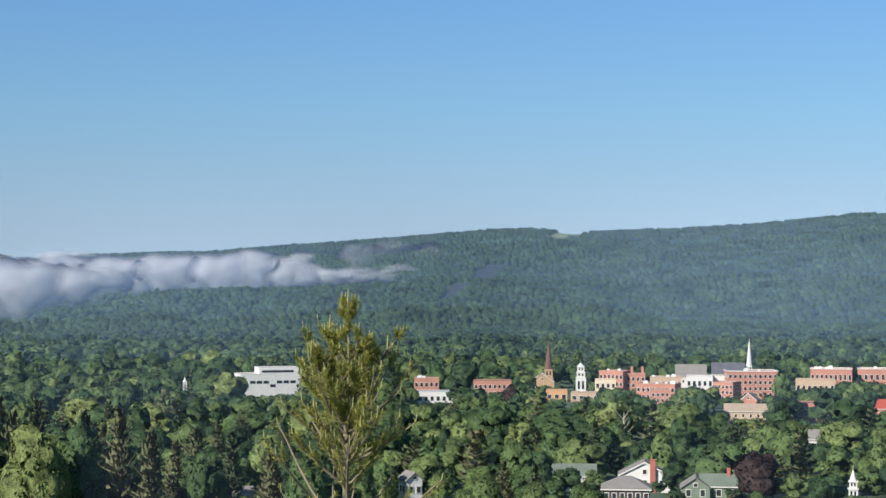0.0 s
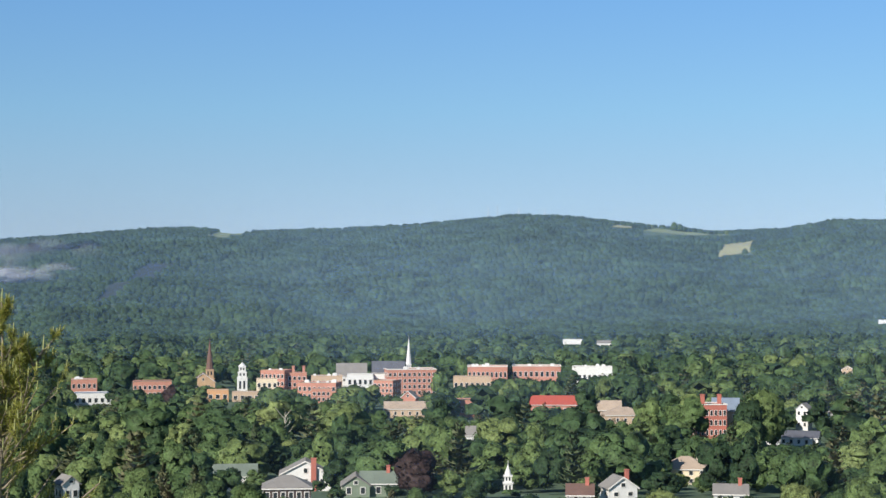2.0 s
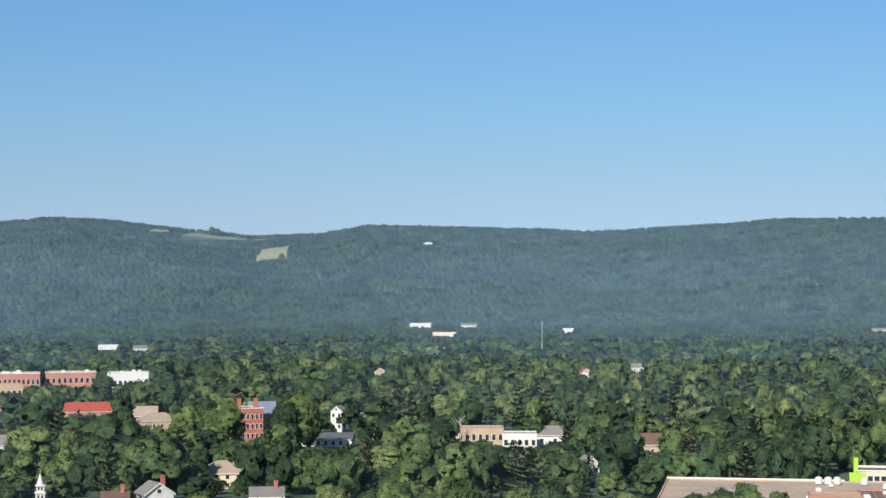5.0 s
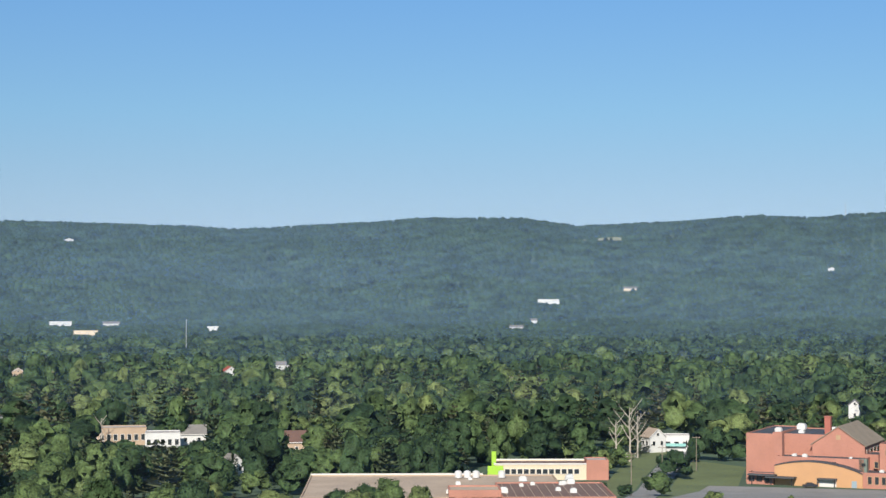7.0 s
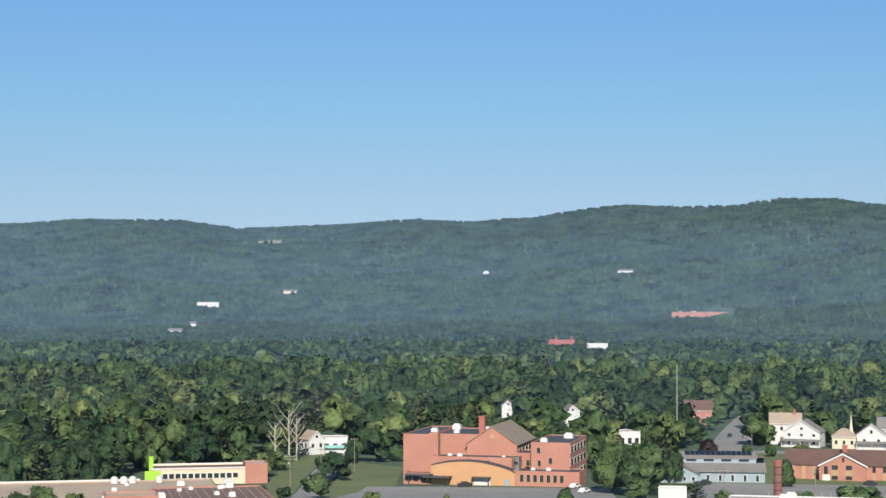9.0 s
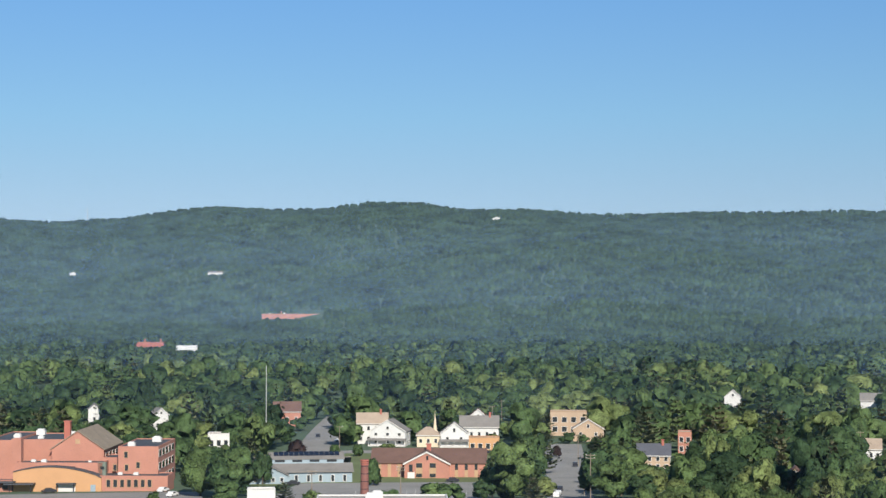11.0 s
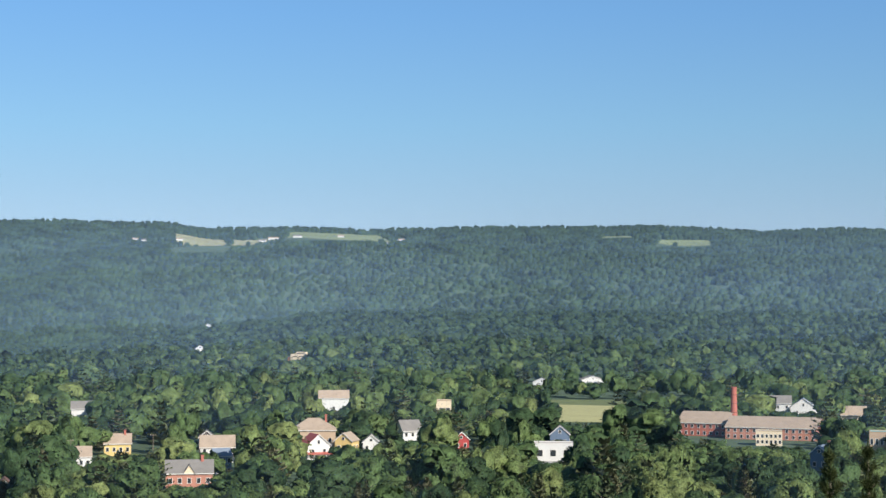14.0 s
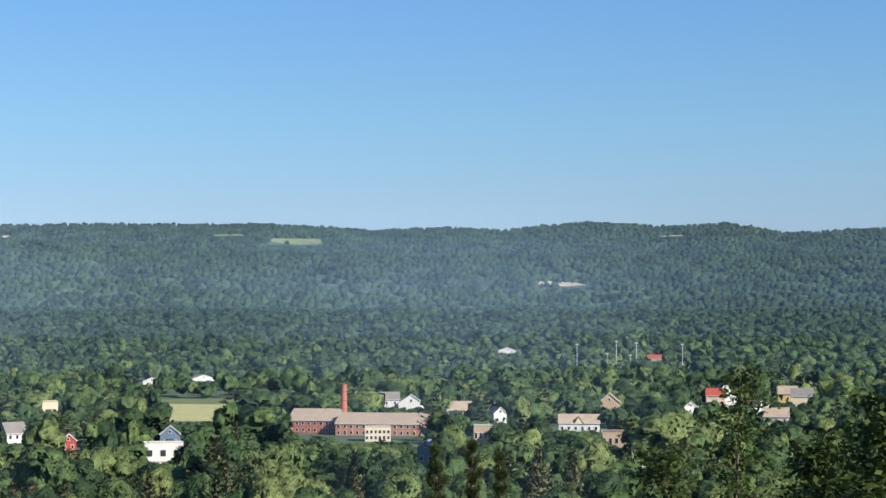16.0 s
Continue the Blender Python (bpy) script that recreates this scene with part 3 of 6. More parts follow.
def shell(e, w, d, h, loc, wall, roof, trim=None, edge=0.5):
    """Walls with a parapet round a sunken roof deck."""
    x, y, z = loc
    bm = bmesh.new()
    a, b, t = w / 2, d / 2, 0.35
    o = [(-a, -b), (a, -b), (a, b), (-a, b)]
    i = [(-a + t, -b + t), (a - t, -b + t), (a - t, b - t), (-a + t, b - t)]
    v = [bm.verts.new((p[0], p[1], 0)) for p in o] + [bm.verts.new((p[0], p[1], h)) for p in o] + [bm.verts.new((p[0], p[1], h)) for p in i] + [bm.verts.new((p[0], p[1], h - edge)) for p in i]
    for k in range(4):
        m = (k + 1) % 4
        for q in (0, 4, 8):
            bm.faces.new((v[k + q], v[m + q], v[m + q + 4], v[k + q + 4]))
    part("wall", bm, wall, e, "", pose(x, y, z))
    box("roof_deck", e, (w - 0.7, d - 0.7, 0.2), (x, y, z + h - edge + 0.1), roof)
    if trim:
        for q in (-1, 1):
            box("cornice", e, (w + 0.5, 0.35, 0.45), (x, y + q * (b + 0.1), z + h + 0.1), trim)
            box("cornice", e, (0.35, d + 0.1, 0.45), (x + q * (a + 0.1), y, z + h + 0.1), trim)


def block(label, az, r, w, d, h, turn, wall, roof, up, rows=2, cols=6, units=0, stacks=0, cornice=False, step=False, awning=False):
    e = stand("commercial_building", label, "building", az, r, turn, "flat-roofed buildings of the town")
    x, y = polar(az, r + d / 2)
    BLOCKED.append((float(x), float(y), max(w, d) * 0.55 + 1.0))
    open_view(az, r, w, up, h)
    shell(e, w, d, h, (0, d / 2, 0), wall, roof, "trim" if cornice else None)
    if step:
        shell(e, w * 0.62, d * 0.7, h * 0.3, (w * 0.12, d * 0.55, h - 0.4), wall, roof)
        box("window_band", e, (w * 0.5, 0.12, h * 0.1), (w * 0.1, d * 0.2 - 0.05, h * 1.1), "glass")
        for j in range(9):
            box("window_band", e, (w * 0.085, 0.12, h * 0.12), (w * (-0.42 + 0.105 * j), -0.05, h * (0.66 if j % 4 else 0.5)), "glass")
        box("annexe_wall", e, (w * 0.3, d * 0.3, h * 0.62), (-w * 0.56, d * 0.3, h * 0.31), "brick")
    wh = h / (rows + 0.6) * 0.52
    ww = min(w / cols * 0.52, 2.2)
    for i in range(rows if r < 1500 else 0):
        z = h * (i + 0.75) / (rows + 0.6)
        for j in range(cols):
            window(e, -w / 2 + w * (j + 0.5) / cols, -0.05, z, ww, wh)
        for j in range(max(2, int(d / 4))):
            q = max(2, int(d / 4))
            if turn:
                side_window(e, (w / 2 + 0.05) * (1 if turn < 0 else -1), d * (j + 0.5) / q, z, min(ww, 1.5), wh)
    if not cornice:
        box("coping", e, (w + 0.16, 0.5, 0.18), (0, 0.12, h + 0.05), "trim" if wall == "white" else "stone")
    rr = random.Random(int(az * 100) + int(r))
    for k in range(units):
        roof_unit(e, w * rr.uniform(-0.4, 0.4), d * rr.uniform(0.25, 0.8), h - 0.4, rr.uniform(1.5, 3.2))
    for k in range(stacks):
        bm = bmesh.new()
        bm_box(bm, (1.6, 1.6, 4.6), (0, 0, 2.3))
        bm_box(bm, (1.9, 1.9, 0.4), (0, 0, 4.5))
        part("chimney", bm, wall, e, "square brick chimney", pose(w * (-0.2 + 0.55 * k), d * 0.5, h - 0.6))
    if awning:
        slab("awning", [(-w * 0.4, -1.6, 2.6), (w * 0.4, -1.6, 2.6), (w * 0.4, 0, 3.6), (-w * 0.4, 0, 3.6)], 0.12, "teal", e, "teal shop awning")
    return e


# ---- the town: heading, distance, width, depth, height, turn, walls, roof, open elevation ----
block("long white modern civic building with ribbon windows", -5.56, 1084, 39.8, 26, 14.3, 10, "white", "flat", -3.49, rows=0, cols=12, step=True)
block("red brick commercial block with a flat roof", -0.54, 1074, 15.3, 16, 12.1, 0, "brick", "flat", -3.41, rows=2, cols=5, units=3)
block("low building with a blue-grey roof behind trees", -0.26, 1010, 20.9, 18, 7.5, 0, "white", "bluegrey", -3.76, rows=1, cols=6)
block("low dark brick block with a brown roof", 1.62, 1068, 23.1, 20, 10.7, 0, "brick", "brownflat", -3.41, rows=2, cols=8)
block("three-storey brick block with white trim", 5.49, 1090, 15.7, 15, 16.1, -20, "brick", "flat", -3.25, rows=3, cols=6, units=2)
block("brick block with two stout roof chimneys", 6.29, 1092, 11.9, 14, 14.3, 0, "brick", "flat", -3.25, rows=3, cols=4, stacks=2)
block("low cream storefront with a flat roof", 5.31, 1068, 12.7, 12, 11.9, 0, "cream", "flat", -3.27, rows=2, cols=4)
block("row of brick shops with flat roofs", 6.93, 1038, 23.2, 18, 10.9, -12, "brick", "flat", -3.48, rows=2, cols=8, units=4)
block("pinkish brick shop block with a parapet", 7.08, 1018, 10.7, 12, 8.4, 0, "brick", "flat", -3.72, rows=2, cols=4)
block("tan brick shop block with a flat roof", 7.26, 1082, 19.3, 16, 12.8, 0, "tan", "flat", -3.17, rows=2, cols=6, units=3)
house("white clapboard hall with a long grey gable roof", 8.07, 1108, 19.0, 18, 19.0, 0, "white", "grey", -2.89, gable="side", rows=2, cols=6)
block("brick block with dark storefront bays", 9.10, 1044, 12.1, 16, 11.9, -18, "brick", "flat", -3.52, rows=3, cols=5)
block("five-storey red brick hotel with white cornice", 10.05, 1074, 30.1, 20, 17.0, 8, "brick", "flat", -3.45, rows=4, cols=10, units=3, cornice=True)
house("church nave with a long grey slate roof", 9.27, 1088, 19.9, 16, 21.1, 0, "white", "slate", -2.73, gable="side", rows=1, cols=5)
block("pale storefront block with a white roofline", 8.35, 1074, 16.0, 14, 14.0, 0, "white", "flat", -3.16, rows=2, cols=5)
block("brick commercial block with arched windows", 12.52, 1136, 25.9, 18, 16.0, 0, "brick", "flat", -3.01, rows=2, cols=9, units=4, cornice=True)
block("low blue and brick shopfront", 12.02, 1110, 24.0, 14, 10.8, 0, "tan", "flat", -3.18, rows=1, cols=7)
house("brick chapel gable with a pale stone trim", 9.91, 916, 8.2, 7, 12.2, -15, "brick", "grey", -3.94, gable="front", rows=1, cols=2)
house("low house with a broad tan shingle roof", 9.86, 886, 22.2, 14, 8.0, 0, "tan", "tanroof", -4.23, gable="side", rows=1, cols=6)
block("brown flat-roofed brick hall", 11.84, 888, 13.7, 16, 9.2, 0, "brick", "brownflat", -4.17, rows=1, cols=4)
block("small tan flat-roofed commercial block", 3.72, 1034, 12.6, 12, 7.2, 0, "orange", "flat", -3.64, rows=1, cols=3)
block("low grey commercial block with a pale roofline", 4.64, 1034, 16.6, 12, 5.9, 0, "tan", "flat", -3.62, rows=1, cols=4)
house("white clapboard house with dormers and a tall brick chimney", 6.57, 496, 14.2, 11, 8.5, 0, "white", "grey", -6.52, gable="front", rows=2, cols=3, chimney=2)
house("dark brown house with a hipped grey roof and white windows", 5.97, 428, 11.5, 10, 6.5, 0, "darkwood", "grey", -6.89, gable="hip", rows=1, cols=6)
house("green-grey house with a low gable roof", 8.21, 446, 7.1, 10, 5.6, 0, "greygreen", "grey", -6.71, gable="front", rows=1, cols=2)
house("grey-green shingled house with a broad roof", 8.95, 448, 9.0, 10, 6.1, 0, "greygreen", "greenroof", -6.63, gable="side", rows=1, cols=3, chimney=1)
house("white house with an ornate gable half hidden by trees", -0.93, 428, 4.0, 6, 7.6, 20, "white", "grey", -6.93, gable="front", rows=2, cols=2)
house("grey-roofed outbuilding among trees", -6.54, 440, 4.8, 8, 3.3, 0, "white", "grey", -6.81, gable="side", rows=1, cols=2)
house("pale house with a green tin roof edge", 4.23, 510, 13.4, 10, 7.2, 0, "white", "greenroof", -6.04, gable="side", rows=1, cols=3)
house("white house half hidden below the street trees", 12.21, 706, 9.6, 9, 8.3, 0, "white", "grey", -4.95, gable="side", rows=1, cols=3)
block("white warehouse row among distant trees", 15.39, 2020, 28.3, 22, 7.9, 0, "white", "flat", -1.97, rows=1, cols=6)
house("white distant house with a pale roof", 16.30, 1996, 20.2, 14, 7.5, 0, "white", "grey", -2.00, gable="side", rows=1, cols=3)
block("brick block at the end of the main street", 14.13, 1148, 31.6, 18, 15.8, 0, "brick", "flat", -2.96, rows=2, cols=9, units=4, cornice=True)
block("white flat-roofed stores with signs", 15.94, 1164, 26.6, 16, 14.9, 0, "white", "flat", -2.84, rows=1, cols=8, units=3)
house("house with a bright red metal roof", 14.67, 904, 23.6, 14, 10.1, 0, "brick", "redroof", -3.88, gable="side", rows=1, cols=6)
house("tan brick house with a grey gable roof", 16.44, 858, 13.0, 12, 10.3, 0, "tan", "tanroof", -4.04, gable="side", rows=1, cols=3)
house("tan apartment house with a broad hipped roof", 17.02, 836, 19.0, 14, 8.4, 10, "tan", "tanroof", -4.33, gable="hip", rows=1, cols=5)
block("three-storey red brick mill with rows of white windows", 19.79, 756, 13.3, 12, 15.0, 12, "redbrick", "flat", -4.80, rows=3, cols=7, stacks=2, cornice=True)
house("brick mill wing with a pale gable wall", 20.24, 774, 11.5, 12, 16.5, 0, "tan", "bluegrey", -4.50, gable="side", rows=2, cols=3)
house("hip-roofed house with dormers among trees", 18.95, 538, 13.4, 12, 8.1, 0, "cream", "tanroof", -6.14, gable="hip", rows=2, cols=4)
house("white house with a grey gable roof and chimney", 16.94, 434, 7.4, 7, 6.2, 20, "white", "grey", -6.82, gable="front", rows=2, cols=2, chimney=1)
house("white house with several pale gables", 20.40, 432, 8.0, 9, 4.5, 0, "white", "grey", -6.79, gable="side", rows=1, cols=3, chimney=1)
house("dark-roofed house with a brick chimney", 15.54, 418, 6.1, 9, 5.0, 0, "darkwood", "brownroof", -6.88, gable="side", rows=1, cols=3, chimney=1)
house("long low house with a dark slate roof", 22.20, 730, 24.7, 10, 5.8, -8, "white", "slate", -5.05, gable="side", rows=1, cols=8)
house("tall white gabled house among street trees", 22.66, 816, 5.6, 6, 12.5, -20, "white", "grey", -4.46, gable="front", rows=3, cols=2)
house("white house with a steep front gable", 23.77, 810, 4.5, 6, 10.8, 20, "white", "grey", -4.49, gable="front", rows=2, cols=2)
block("long tan workshop with a flat roof", 27.27, 738, 22.4, 14, 7.4, 0, "tan", "flat", -4.86, rows=1, cols=8)
block("white flat-roofed roadside garage", 28.66, 712, 13.9, 14, 6.9, 0, "white", "flat", -5.09, rows=1, cols=5)
house("white shed with a steep gable", 29.61, 732, 11.0, 10, 8.2, 0, "white", "grey", -4.82, gable="side", rows=1, cols=2)
house("white clapboard house with a grey roof", 31.03, 566, 4.9, 6, 7.7, 25, "white", "grey", -5.98, gable="front", rows=2, cols=2)
block("white distant store with a flat roof", 25.41, 2684, 32.6, 16, 7.6, 0, "white", "flat", -1.19, rows=1, cols=4)
block("cream warehouse among distant trees", 26.19, 2526, 35.4, 18, 7.8, 0, "cream", "flat", -1.60, rows=1, cols=5)
house("white distant house with two gables", 26.97, 2748, 29.6, 14, 7.4, 0, "white", "grey", -1.21, gable="side", rows=1, cols=4)
block("white and red distant store", 30.27, 2636, 18.0, 12, 8.0, 0, "white", "redroof", -1.39, rows=1, cols=2)
house("cream house far among the treetops", 24.10, 1366, 10.5, 10, 7.5, 0, "tan", "tanroof", -2.91, gable="front", rows=1, cols=2)
house("white house far among the treetops", 30.85, 1364, 8.7, 10, 7.4, 15, "white", "redroof", -2.93, gable="front", rows=2, cols=2)
house("pale house far among the treetops", 32.52, 1458, 10.7, 10, 7.4, 0, "white", "grey", -2.66, gable="side", rows=1, cols=2)
house("white farmhouse on the hillside", 25.67, 3978, 20.3, 14, 7.3, 0, "white", "brownroof", 1.35, gable="front", rows=2, cols=2)
block("white distant barn with a flat roof", 41.22, 2922, 35.8, 18, 8.0, 0, "white", "flat", -0.86, rows=1, cols=5)
house("white distant house at the hill foot", 40.17, 2594, 20.1, 12, 7.5, 0, "white", "grey", -1.29, gable="side", rows=1, cols=2)
house("white distant cottage at the hill foot", 40.74, 2692, 13.9, 12, 7.4, 0, "white", "grey", -1.14, gable="side", rows=1, cols=2)
house("pale house on the wooded hillside", 43.91, 3134, 26.1, 16, 7.3, 0, "cream", "grey", 0.06, gable="side", rows=1, cols=3)
house("white tower house on the hillside", 50.31, 3342, 12.4, 8, 7.0, 0, "white", "grey", 0.20, gable="front", rows=2, cols=1)
house("grey-roofed white house by the street", 44.76, 692, 7.1, 7, 9.4, 30, "white", "tanroof", -5.29, gable="front", rows=2, cols=2)
block("white corner shop with a teal awning", 45.23, 698, 13.3, 10, 6.7, 0, "white", "flat", -5.24, rows=1, cols=4, awning=True)
house("white house gable between trees", 51.01, 844, 5.7, 9, 13.7, 0, "white", "grey", -4.04, gable="front", rows=2, cols=1)
house("white house behind street maples", 53.13, 790, 6.8, 6, 14.4, 20, "white", "grey", -4.27, gable="front", rows=2, cols=2)
house("grey house with a steep gable among trees", 32.98, 668, 11.6, 10, 9.4, 0, "tan", "brownroof", -5.12, gable="side", rows=1, cols=3)
house("brown brick house among maples", 57.19, 872, 13.4, 11, 12.3, 0, "brick", "brownroof", -4.05, gable="side", rows=1, cols=3)
block("white and brick store behind a tree", 54.98, 728, 8.8, 10, 7.2, 0, "white", "brownflat", -4.91, rows=1, cols=3)
house("white Victorian house with a wide porch", 60.47, 748, 15.4, 11, 11.2, -12, "white", "grey", -4.90, gable="front", rows=3, cols=3, porch=True)
house("tan-roofed house behind the Victorian", 59.97, 760, 13.2, 10, 13.2, 0, "white", "tanroof", -4.24, gable="side", rows=2, cols=4, chimney=1)
house("white house with a front gable and porch", 62.65, 742, 11.5, 10, 10.4, 0, "white", "grey", -4.90, gable="front", rows=2, cols=2, porch=True)
house("long grey-roofed house with dormers", 63.47, 774, 17.0, 11, 11.1, 0, "white", "grey", -4.60, gable="side", rows=1, cols=5, chimney=1)
block("pink stucco shop with a dark flat roof", 63.63, 710, 12.4, 9, 6.6, 0, "orange", "slate", -5.17, rows=1, cols=4)
house("pale house with a hipped tan roof", 61.80, 742, 9.6, 9, 8.3, 0, "cream", "tanroof", -4.90, gable="hip", rows=1, cols=3)
house("house with a tall white gable behind the street", 63.43, 780, 10.1, 9, 14.0, 0, "white", "brownroof", -4.05, gable="front", rows=2, cols=2)
block("tan two-storey shop with a pale flat roof", 66.40, 812, 17.2, 12, 11.4, 0, "tan", "tanroof", -4.52, rows=2, cols=4)
house("dark-trimmed house with a front gable", 67.03, 778, 13.5, 10, 9.9, 0, "tan", "tanroof", -4.58, gable="front", rows=2, cols=2, chimney=1)
house("white house with a dark slate roof and dormers", 69.15, 630, 11.6, 10, 8.9, 0, "tan", "slate", -5.58, gable="side", rows=2, cols=4, chimney=1)
block("narrow brick shopfront with white trim", 70.15, 710, 5.4, 10, 9.5, 0, "brick", "flat", -5.13, rows=2, cols=2)
block("orange brick institution at the hill foot", 57.41, 2636, 97.3, 24, 7.6, 0, "brick", "tanroof", -1.01, rows=1, cols=12, stacks=1, units=3)
block("red brick school with a dark roof and corner tower", 52.73, 2200, 36.0, 20, 7.9, -12, "redbrick", "slate", -1.96, rows=2, cols=6, stacks=2)
block("long white roof among distant trees", 54.00, 2048, 28.5, 14, 7.9, 0, "white", "flat", -1.98, rows=1, cols=5)
house("white distant house on the wooded ridge", 54.85, 3140, 26.0, 16, 7.1, 0, "white", "grey", 0.47, gable="side", rows=1, cols=3)
house("small white chalet on the hilltop slope", 64.04, 3912, 17.7, 12, 7.4, 0, "white", "grey", 2.25, gable="front", rows=1, cols=1)
house("white twin-gabled house at the edge of the woods", 59.15, 2406, 23.3, 12, 7.2, 0, "white", "grey", -1.22, gable="front", rows=1, cols=2)
house("white gabled house among leafy crowns", 71.69, 942, 8.9, 9, 16.1, 0, "white", "grey", -3.52, gable="front", rows=2, cols=2)
house("low white cottage at a street corner", 76.03, 694, 7.6, 10, 8.6, 0, "white", "tanroof", -5.13, gable="side", rows=1, cols=3)
house("small cream gable in front of conifers", 73.65, 548, 4.4, 8, 7.3, 0, "cream", "brownroof", -5.90, gable="front", rows=1, cols=1)
house("yellow house with a tan roof", 77.17, 760, 11.3, 10, 9.2, 0, "yellow", "tanroof", -4.83, gable="side", rows=1, cols=4, chimney=1)
house("white house with a pale roof beside the lane", 80.36, 720, 13.8, 11, 10.6, 0, "white", "tanroof", -4.81, gable="side", rows=2, cols=4, porch=True)
house("brown house behind the lane", 80.01, 738, 6.2, 8, 11.7, 0, "darkwood", "grey", -4.53, gable="front", rows=1, cols=2)
house("blue clapboard house with a steep roof", 80.56, 646, 6.2, 6, 9.9, 20, "blue", "bluegrey", -5.47, gable="side", rows=2, cols=3)
house("long brick house with a broad grey roof and a small gable", 79.46, 586, 15.4, 12, 9.2, 0, "brick", "grey", -5.84, gable="side", rows=1, cols=5, chimney=1, dormer=True)
house("large old house with a broad tan roof", 83.48, 776, 19.2, 14, 14.2, 0, "tan", "tanroof", -4.42, gable="hip", rows=1, cols=4, chimney=1)
house("white front-gabled house with dark windows", 83.64, 726, 10.0, 10, 10.6, 20, "white", "redroof", -4.96, gable="front", rows=2, cols=2, porch=True)
house("tan gabled house wing", 84.44, 740, 7.6, 9, 10.3, -20, "yellow", "tanroof", -4.62, gable="front", rows=1, cols=2)
house("small white house with a steep front gable", 85.35, 748, 7.0, 9, 8.9, 0, "white", "grey", -4.76, gable="front", rows=2, cols=2)
house("white house with a weathered grey roof", 86.71, 804, 9.3, 11, 11.7, 20, "white", "grey", -4.45, gable="side", rows=2, cols=3)
house("red house with a white-trimmed front gable", 88.30, 758, 7.1, 9, 9.4, 20, "red", "slate", -4.70, gable="front", rows=1, cols=2)
block("cream hall far among the treetops", 82.96, 1802, 16.3, 12, 7.9, -20, "cream", "flat", -1.98, rows=1, cols=3, step=True)
house("white gable far among the treetops", 79.79, 2082, 10.7, 10, 7.4, 0, "white", "grey", -1.62, gable="front", rows=1, cols=1)
house("white cottage at the far wood edge", 80.05, 2844, 14.6, 10, 7.2, 0, "white", "grey", -0.89, gable="front", rows=1, cols=1)
house("white house hidden by street trees", 84.13, 1018, 17.3, 10, 16.7, 0, "white", "tanroof", -3.43, gable="side", rows=1, cols=3)
block("pale sandy-roofed building among trees", 87.64, 1010, 11.8, 14, 11.4, 0, "cream", "tanroof", -3.46, rows=1, cols=3)
house("white house showing between leafy crowns", 76.04, 950, 11.0, 9, 14.7, 0, "white", "grey", -3.55, gable="side", rows=1, cols=2)
block("low white garage by the crossing", 75.97, 700, 9.0, 9, 6.2, 0, "white", "flat", -5.13, rows=1, cols=3)
house("white farm building on the far plateau", 77.71, 4228, 16.4, 12, 7.0, 0, "white", "tanroof", 1.91, gable="side", rows=1, cols=2)
house("white farm building on the far plateau", 78.00, 4200, 16.3, 12, 7.0, 0, "white", "grey", 1.91, gable="side", rows=1, cols=2)
house("white farm building on the far plateau", 79.09, 4226, 19.1, 12, 7.0, 0, "white", "tanroof", 1.98, gable="side", rows=1, cols=2)
house("white farm building on the far plateau", 80.64, 4110, 18.5, 12, 7.0, 0, "white", "grey", 1.94, gable="side", rows=1, cols=2)
house("white farm building on the far plateau", 81.21, 4142, 15.9, 12, 7.0, 0, "white", "tanroof", 1.94, gable="side", rows=1, cols=2)
house("white farm building on the far plateau", 81.80, 4240, 16.3, 12, 7.0, 0, "white", "grey", 1.99, gable="side", rows=1, cols=2)
house("white farm building on the far plateau", 82.15, 4272, 24.6, 12, 7.0, 0, "white", "tanroof", 1.99, gable="side", rows=1, cols=2)
house("white farm building on the far plateau", 82.93, 4296, 21.9, 12, 7.0, 0, "white", "grey", 2.13, gable="side", rows=1, cols=2)
house("white farm building on the far plateau", 84.35, 4358, 16.5, 12, 7.0, 0, "white", "tanroof", 2.17, gable="side", rows=1, cols=2)
house("white farm building on the far plateau", 85.81, 4272, 18.7, 12, 7.0, 0, "white", "grey", 2.08, gable="side", rows=1, cols=2)
house("white farm building on the far plateau", 86.33, 4334, 16.2, 12, 7.0, 0, "white", "tanroof", 2.10, gable="side", rows=1, cols=2)
house("long red brick school wing with a low tan roof", 98.3, 862, 44, 30, 10.4, -10, "brick", "tanroof", -4.6, gable="side", rows=2, cols=14)
house("red brick school end block with a tan roof", 96.1, 884, 25, 28, 11.6, -14, "redbrick", "tanroof", -4.4, gable="side", rows=2, cols=8)
block("pale low school annexe", 98.25, 822, 12.0, 10, 7.0, 0, "cream", "flat", -4.50, rows=2, cols=6)
house("dark blue house with steep gables", 99.82, 642, 6.9, 10, 12.2, -25, "blue", "bluegrey", -5.50, gable="front", rows=2, cols=2, chimney=1)
block("low building with a teal metal roof", 101.70, 808, 8.8, 14, 8.2, 0, "tan", "teal", -4.57, rows=1, cols=4)
block("white truck depot with an open yard", 91.30, 718, 16.2, 10, 7.8, 0, "white", "flat", -5.12, rows=1, cols=3)
house("blue-grey house behind the depot", 91.52, 766, 8.4, 9, 11.8, 0, "blue", "slate", -4.42, gable="front", rows=1, cols=2)
house("tan-roofed house by the ball field", 100.91, 968, 13.3, 11, 11.6, 0, "cream", "tanroof", -3.71, gable="side", rows=1, cols=3)
house("white house pair with grey roofs", 98.54, 1044, 15.2, 10, 13.3, 0, "white", "grey", -3.44, gable="side", rows=2, cols=3)
